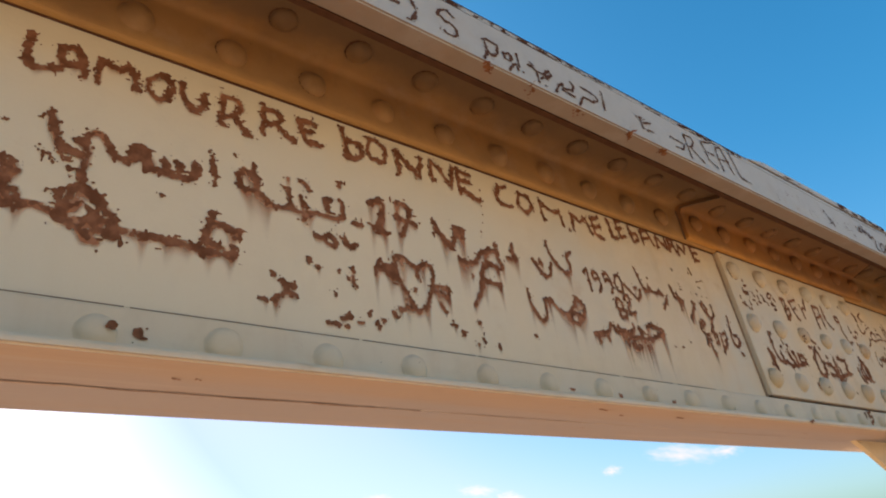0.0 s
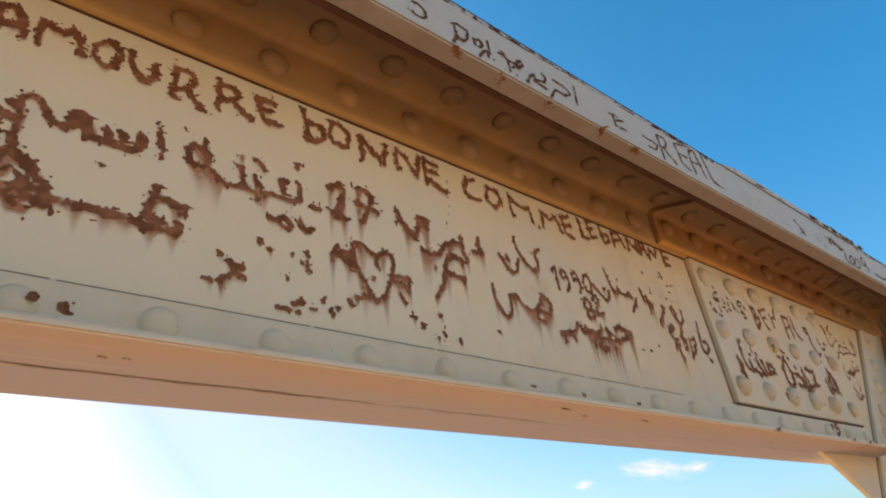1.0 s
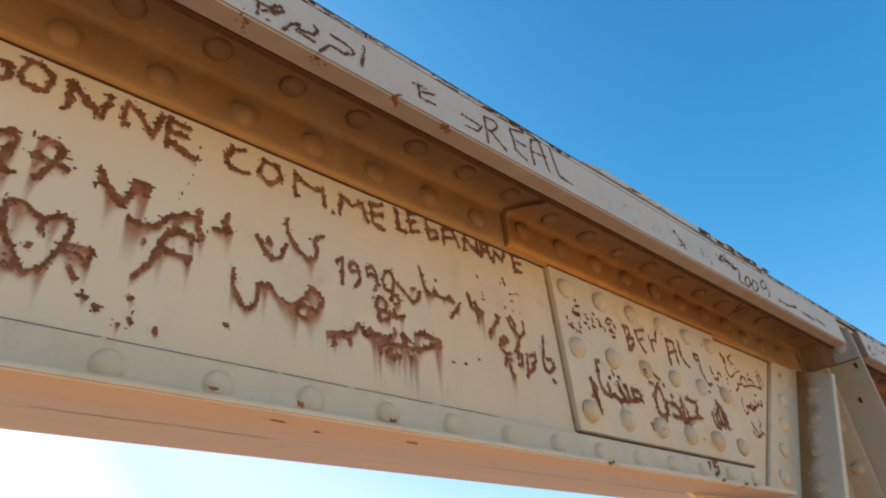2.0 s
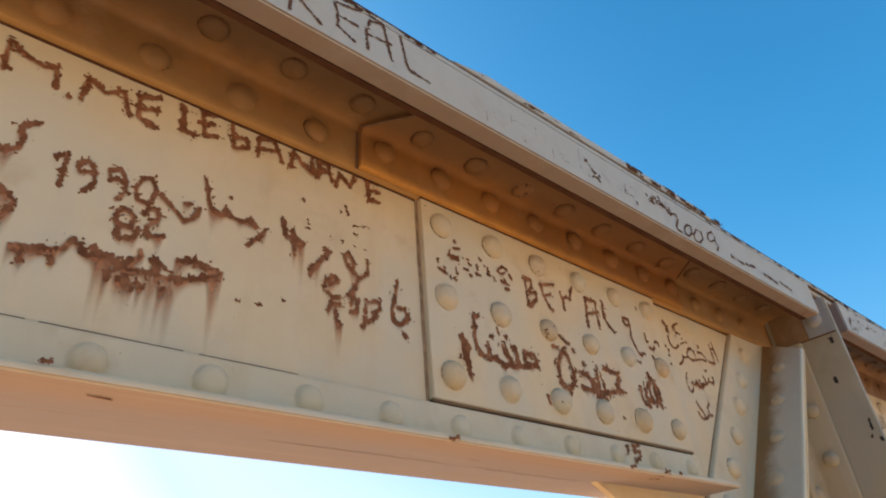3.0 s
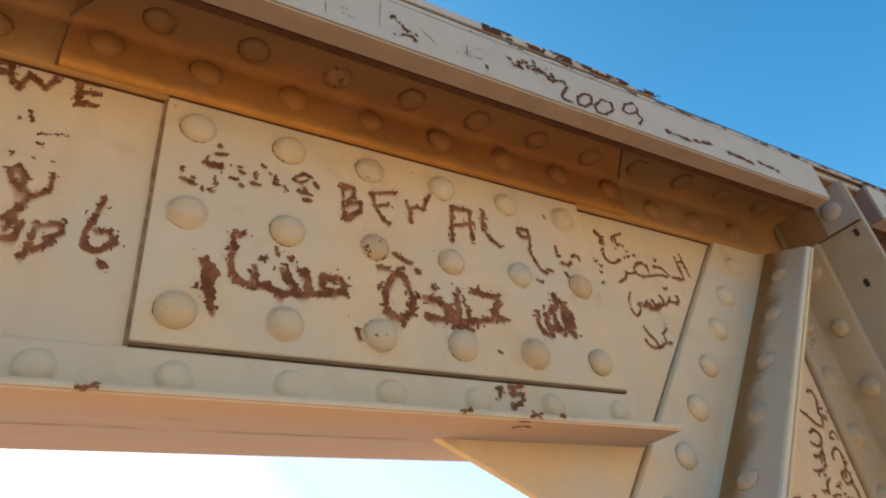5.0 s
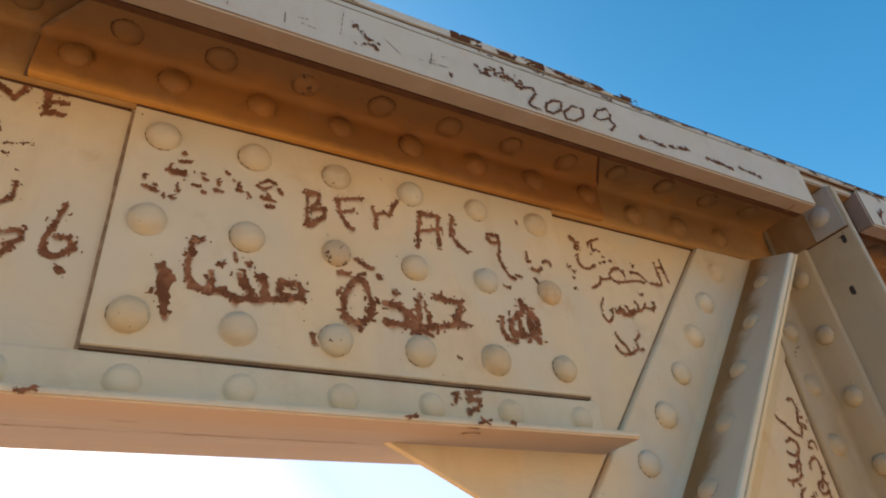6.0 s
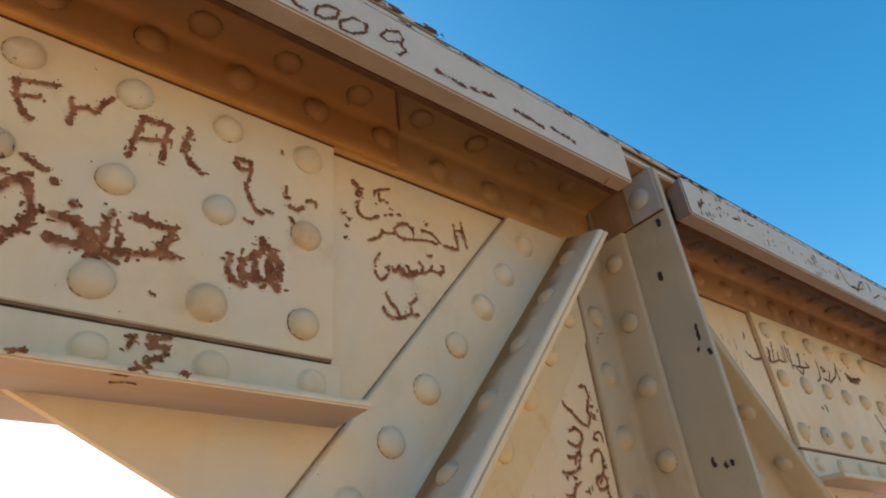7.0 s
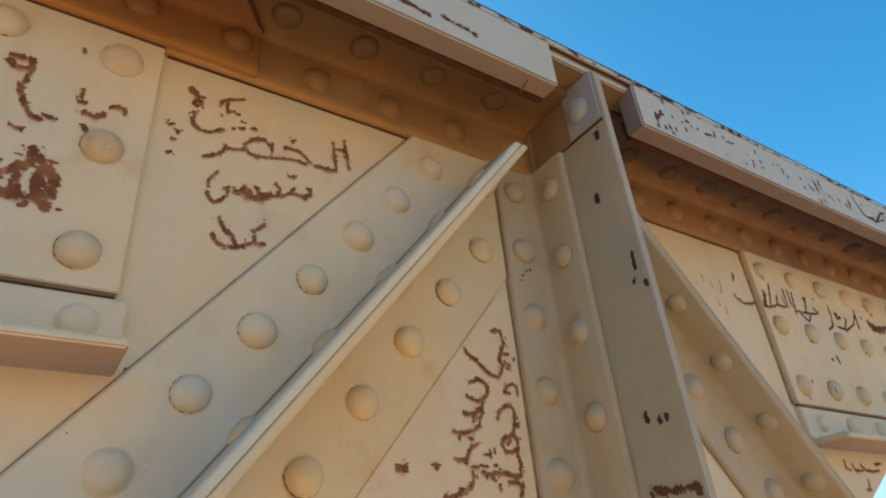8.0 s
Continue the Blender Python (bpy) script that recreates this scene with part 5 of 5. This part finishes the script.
scratch(web, drawn(-0.652, 1.978, "15,84 15,83 / 14,70 14,69 / 13,55 13,54 / 12,41 12,40 / 9,26 9,25 / 3,10 3,9 / 1,0 1,0"), 0.0030, on_web, "row of tiny rusty chips", 0.0, 0.6, 0.2)
scratch(post_left, drawn(1.056, 1.911, "0,0 1,0 / 4,8 5,8 / 11,16 12,16 / 18,19 19,19"), 0.0030, on_panel, "dark specks on the post", 0.0, 0.4, 0.0, 0.0, HOLE)
scratch(post_right, drawn(1.183, 2.044, "0,0 0,2"), 0.0040, on_panel, "dark specks on the post", 0.0, 0.3, 0.0, 0.0, HOLE)
scratch(low_front, drawn(0.293, 1.732, "0,2 12,3 / 3,0 10,5"), 0.0029, on_edge, "rust chips on the flange's edge", 0.0, 0.7)
scratch(low_front, drawn(0.376, 1.732, "0,1 15,5 / 4,6 13,0"), 0.0029, on_edge, "rust chips on the flange's edge", 0.0, 0.7)
scratch(low_front, drawn(0.418, 1.736, "0,0 4,0"), 0.0040, on_edge, "rust chips on the flange's edge", 0.0)
scratch(low_front, drawn(-0.032, 1.730, "0,2 14,3 / 4,0 12,5"), 0.0030, on_edge, "rust chips on the flange's edge", 0.0)
scratch(low_front, drawn(-0.619, 1.739, "0,2 7,2 / 88,0 92,1 / 201,1 205,1"), 0.0040, on_edge, "rust chips on the flange's edge", 0.0)
UNDERSPOTS = "rust blisters under the edge bar"
scratch(lip_near, drawn(-0.760, -0.160, "14,4 24,6 / 98,3 102,8 / 184,2 190,6 / 298,0 303,4 / 383,1 388,5"), 0.0085, on_lip_under, UNDERSPOTS, 0.0, 1.2, 0.8, 0.4)
scratch(lip_near, drawn(0.992, -0.150, "0,0 4,18"), 0.0030, on_lip_under, "dark saw mark across the edge bar", 0.0, 0.6, 0.0)
scratch(splice, drawn(0.180, -0.066, "76,13 78,14 / 41,2 43,2 / 418,35 421,28 / 5,14 13,20 / 8,20 12,13"), 0.0045, on_soffit, "dark rust specks on the soffit", 0.0, 1.2, 0.8, 0.2)
scratch(low_front, drawn(0.364, -0.065, "0,1 12,0 / 4,19 14,14 22,15"), 0.0022, on_under, "dark scratches under the flange", 0.0)
scratch(low_front, drawn(-1.056, -0.031, "4,3 10,4 / 22,0 26,1"), 0.0018, on_under, "dark scratches under the flange", 0.0)
scratch(low_front, drawn(-0.548, -0.047, "0,0 17,2 / 58,15 64,16 / 169,4 188,7"), 0.0022, on_under, "dark scratches under the flange", 0.0)

scratch(web, drawn(-0.456, 1.848, "0,14 21,16 38,23 44,36 58,23 68,26 / 8,10 10,0 / 62,33 64,25 / 30,20 33,8"), 0.0070, on_web, SCRIPT, 0.9)
scratch(low_front, drawn(-1.101, 1.770, "1,1 2,2"), 0.0085, on_head, "dark rust spot on a rivet head", 0.0, 0.5, 0.0)


def flaking(parent, x0, x1, z0, z1, y, amount, size=0.006):
    """Ragged rust patches along the edge of a plate."""
    global marks
    marks += 1
    rng = np.random.default_rng(900 + marks)
    us, vs = np.arange(x0, x1, 0.0018), np.arange(z0 - 0.0012, z1 + 0.0012, 0.0012)
    field = 0.6 * lattice(rng, us / 3, vs, size) + 0.4 * lattice(rng, us, vs, size * 0.4) - (1 - amount)
    field = field + 0.25 * (lattice(rng, us, np.zeros(1), 0.05) - 0.5)
    field[0], field[-1], field[:, 0], field[:, -1] = -1, -1, -1, -1
    ob = hang(new("rust_flaking", flakes_mesh("rust_flaking", field, us, vs, lambda u, v: (u, y, v), CAKED)), parent)
    return tagged(ob, "rust flaking along the plate's edge", kind="stuff")


flaking(chord, -1.3, -0.08, 2.205, 2.2155, -0.1577, 0.44, 0.0034)
flaking(chord, -1.3, 0.1, 2.191, 2.199, -0.1507, 0.42, 0.003)
flaking(chord, 0.0, 0.22, 2.219, 2.227, -0.1587, 0.36)
flaking(chord, 0.345, 0.50, 2.2185, 2.2330, -0.1587, 0.58, 0.008)
flaking(chord, 0.50, 0.675, 2.2185, 2.2315, -0.1587, 0.50, 0.006)
flaking(chord, 0.30, 0.75, 2.206, 2.2150, -0.1577, 0.42, 0.005)
flaking(chord, 0.75, 2.6, 2.206, 2.2145, -0.1577, 0.36, 0.004)


# ---- small clouds low in the sky ----
CLOUD, n_, l_, s_ = nodes_of("cloud")
n_.remove(s_)
gl_, tr_, mx_ = n_.new("ShaderNodeEmission"), n_.new("ShaderNodeBsdfTransparent"), n_.new("ShaderNodeMixShader")
gl_.inputs["Color"].default_value, gl_.inputs["Strength"].default_value = (1.0, 0.93, 0.86, 1), 0.62
co_ = n_.new("ShaderNodeTexCoord").outputs["Object"]
len_ = n_.new("ShaderNodeVectorMath")
len_.operation = "LENGTH"
l_.new(co_, len_.inputs[0])
sub_ = n_.new("ShaderNodeMath")
sub_.operation = "SUBTRACT"
l_.new(noise_at(n_, l_, co_, 2.2, 6, 0.62), sub_.inputs[0])
l_.new(scaled(n_, l_, len_.outputs["Value"], 0.55), sub_.inputs[1])
l_.new(scaled(n_, l_, ramp(n_, l_, sub_.outputs[0], -0.10, 0.75), 0.62), mx_.inputs[0])
l_.new(tr_.outputs[0], mx_.inputs[1])
l_.new(gl_.outputs[0], mx_.inputs[2])
l_.new(mx_.outputs[0], n_["Material Output"].inputs["Surface"])


def cloud(az, el, wide, tall, lean):
    """A far wisp of cloud, a plain backdrop."""
    a, e = radians(az), radians(el)
    at = Vector((math.sin(a) * math.cos(e), math.cos(a) * math.cos(e), math.sin(e))) * 1600
    bm = bmesh.new()
    bmesh.ops.create_grid(bm, x_segments=8, y_segments=8, size=1)
    for v in bm.verts:
        v.co.z = 0.12 * math.sin(3 * v.co.x + az) * math.cos(2 * v.co.y)
    me = bpy.data.meshes.new("cloud")
    bm.to_mesh(me)
    bm.free()
    me.materials.append(CLOUD)
    ob = new("cloud", me)
    ob.matrix_basis = look(at, (0, 0, 1.5), lean) @ Matrix.Diagonal((1600 * math.tan(radians(wide)), 1600 * math.tan(radians(tall)), 40, 1))
    return tagged(ob, "small white wisp of cloud low in the sky", "cloud", "clouds low in the sky", "structure")


cloud(57.8, 8.4, 3.4, 1.0, 12)
cloud(61.0, 8.0, 1.3, 0.6, 5)
cloud(32.4, 8.4, 2.0, 0.7, 14)
cloud(40.5, 8.2, 2.0, 0.6, 10)
cloud(43.2, 7.3, 1.4, 0.7, 16)
cloud(51.9, 8.1, 1.0, 0.5, 0)
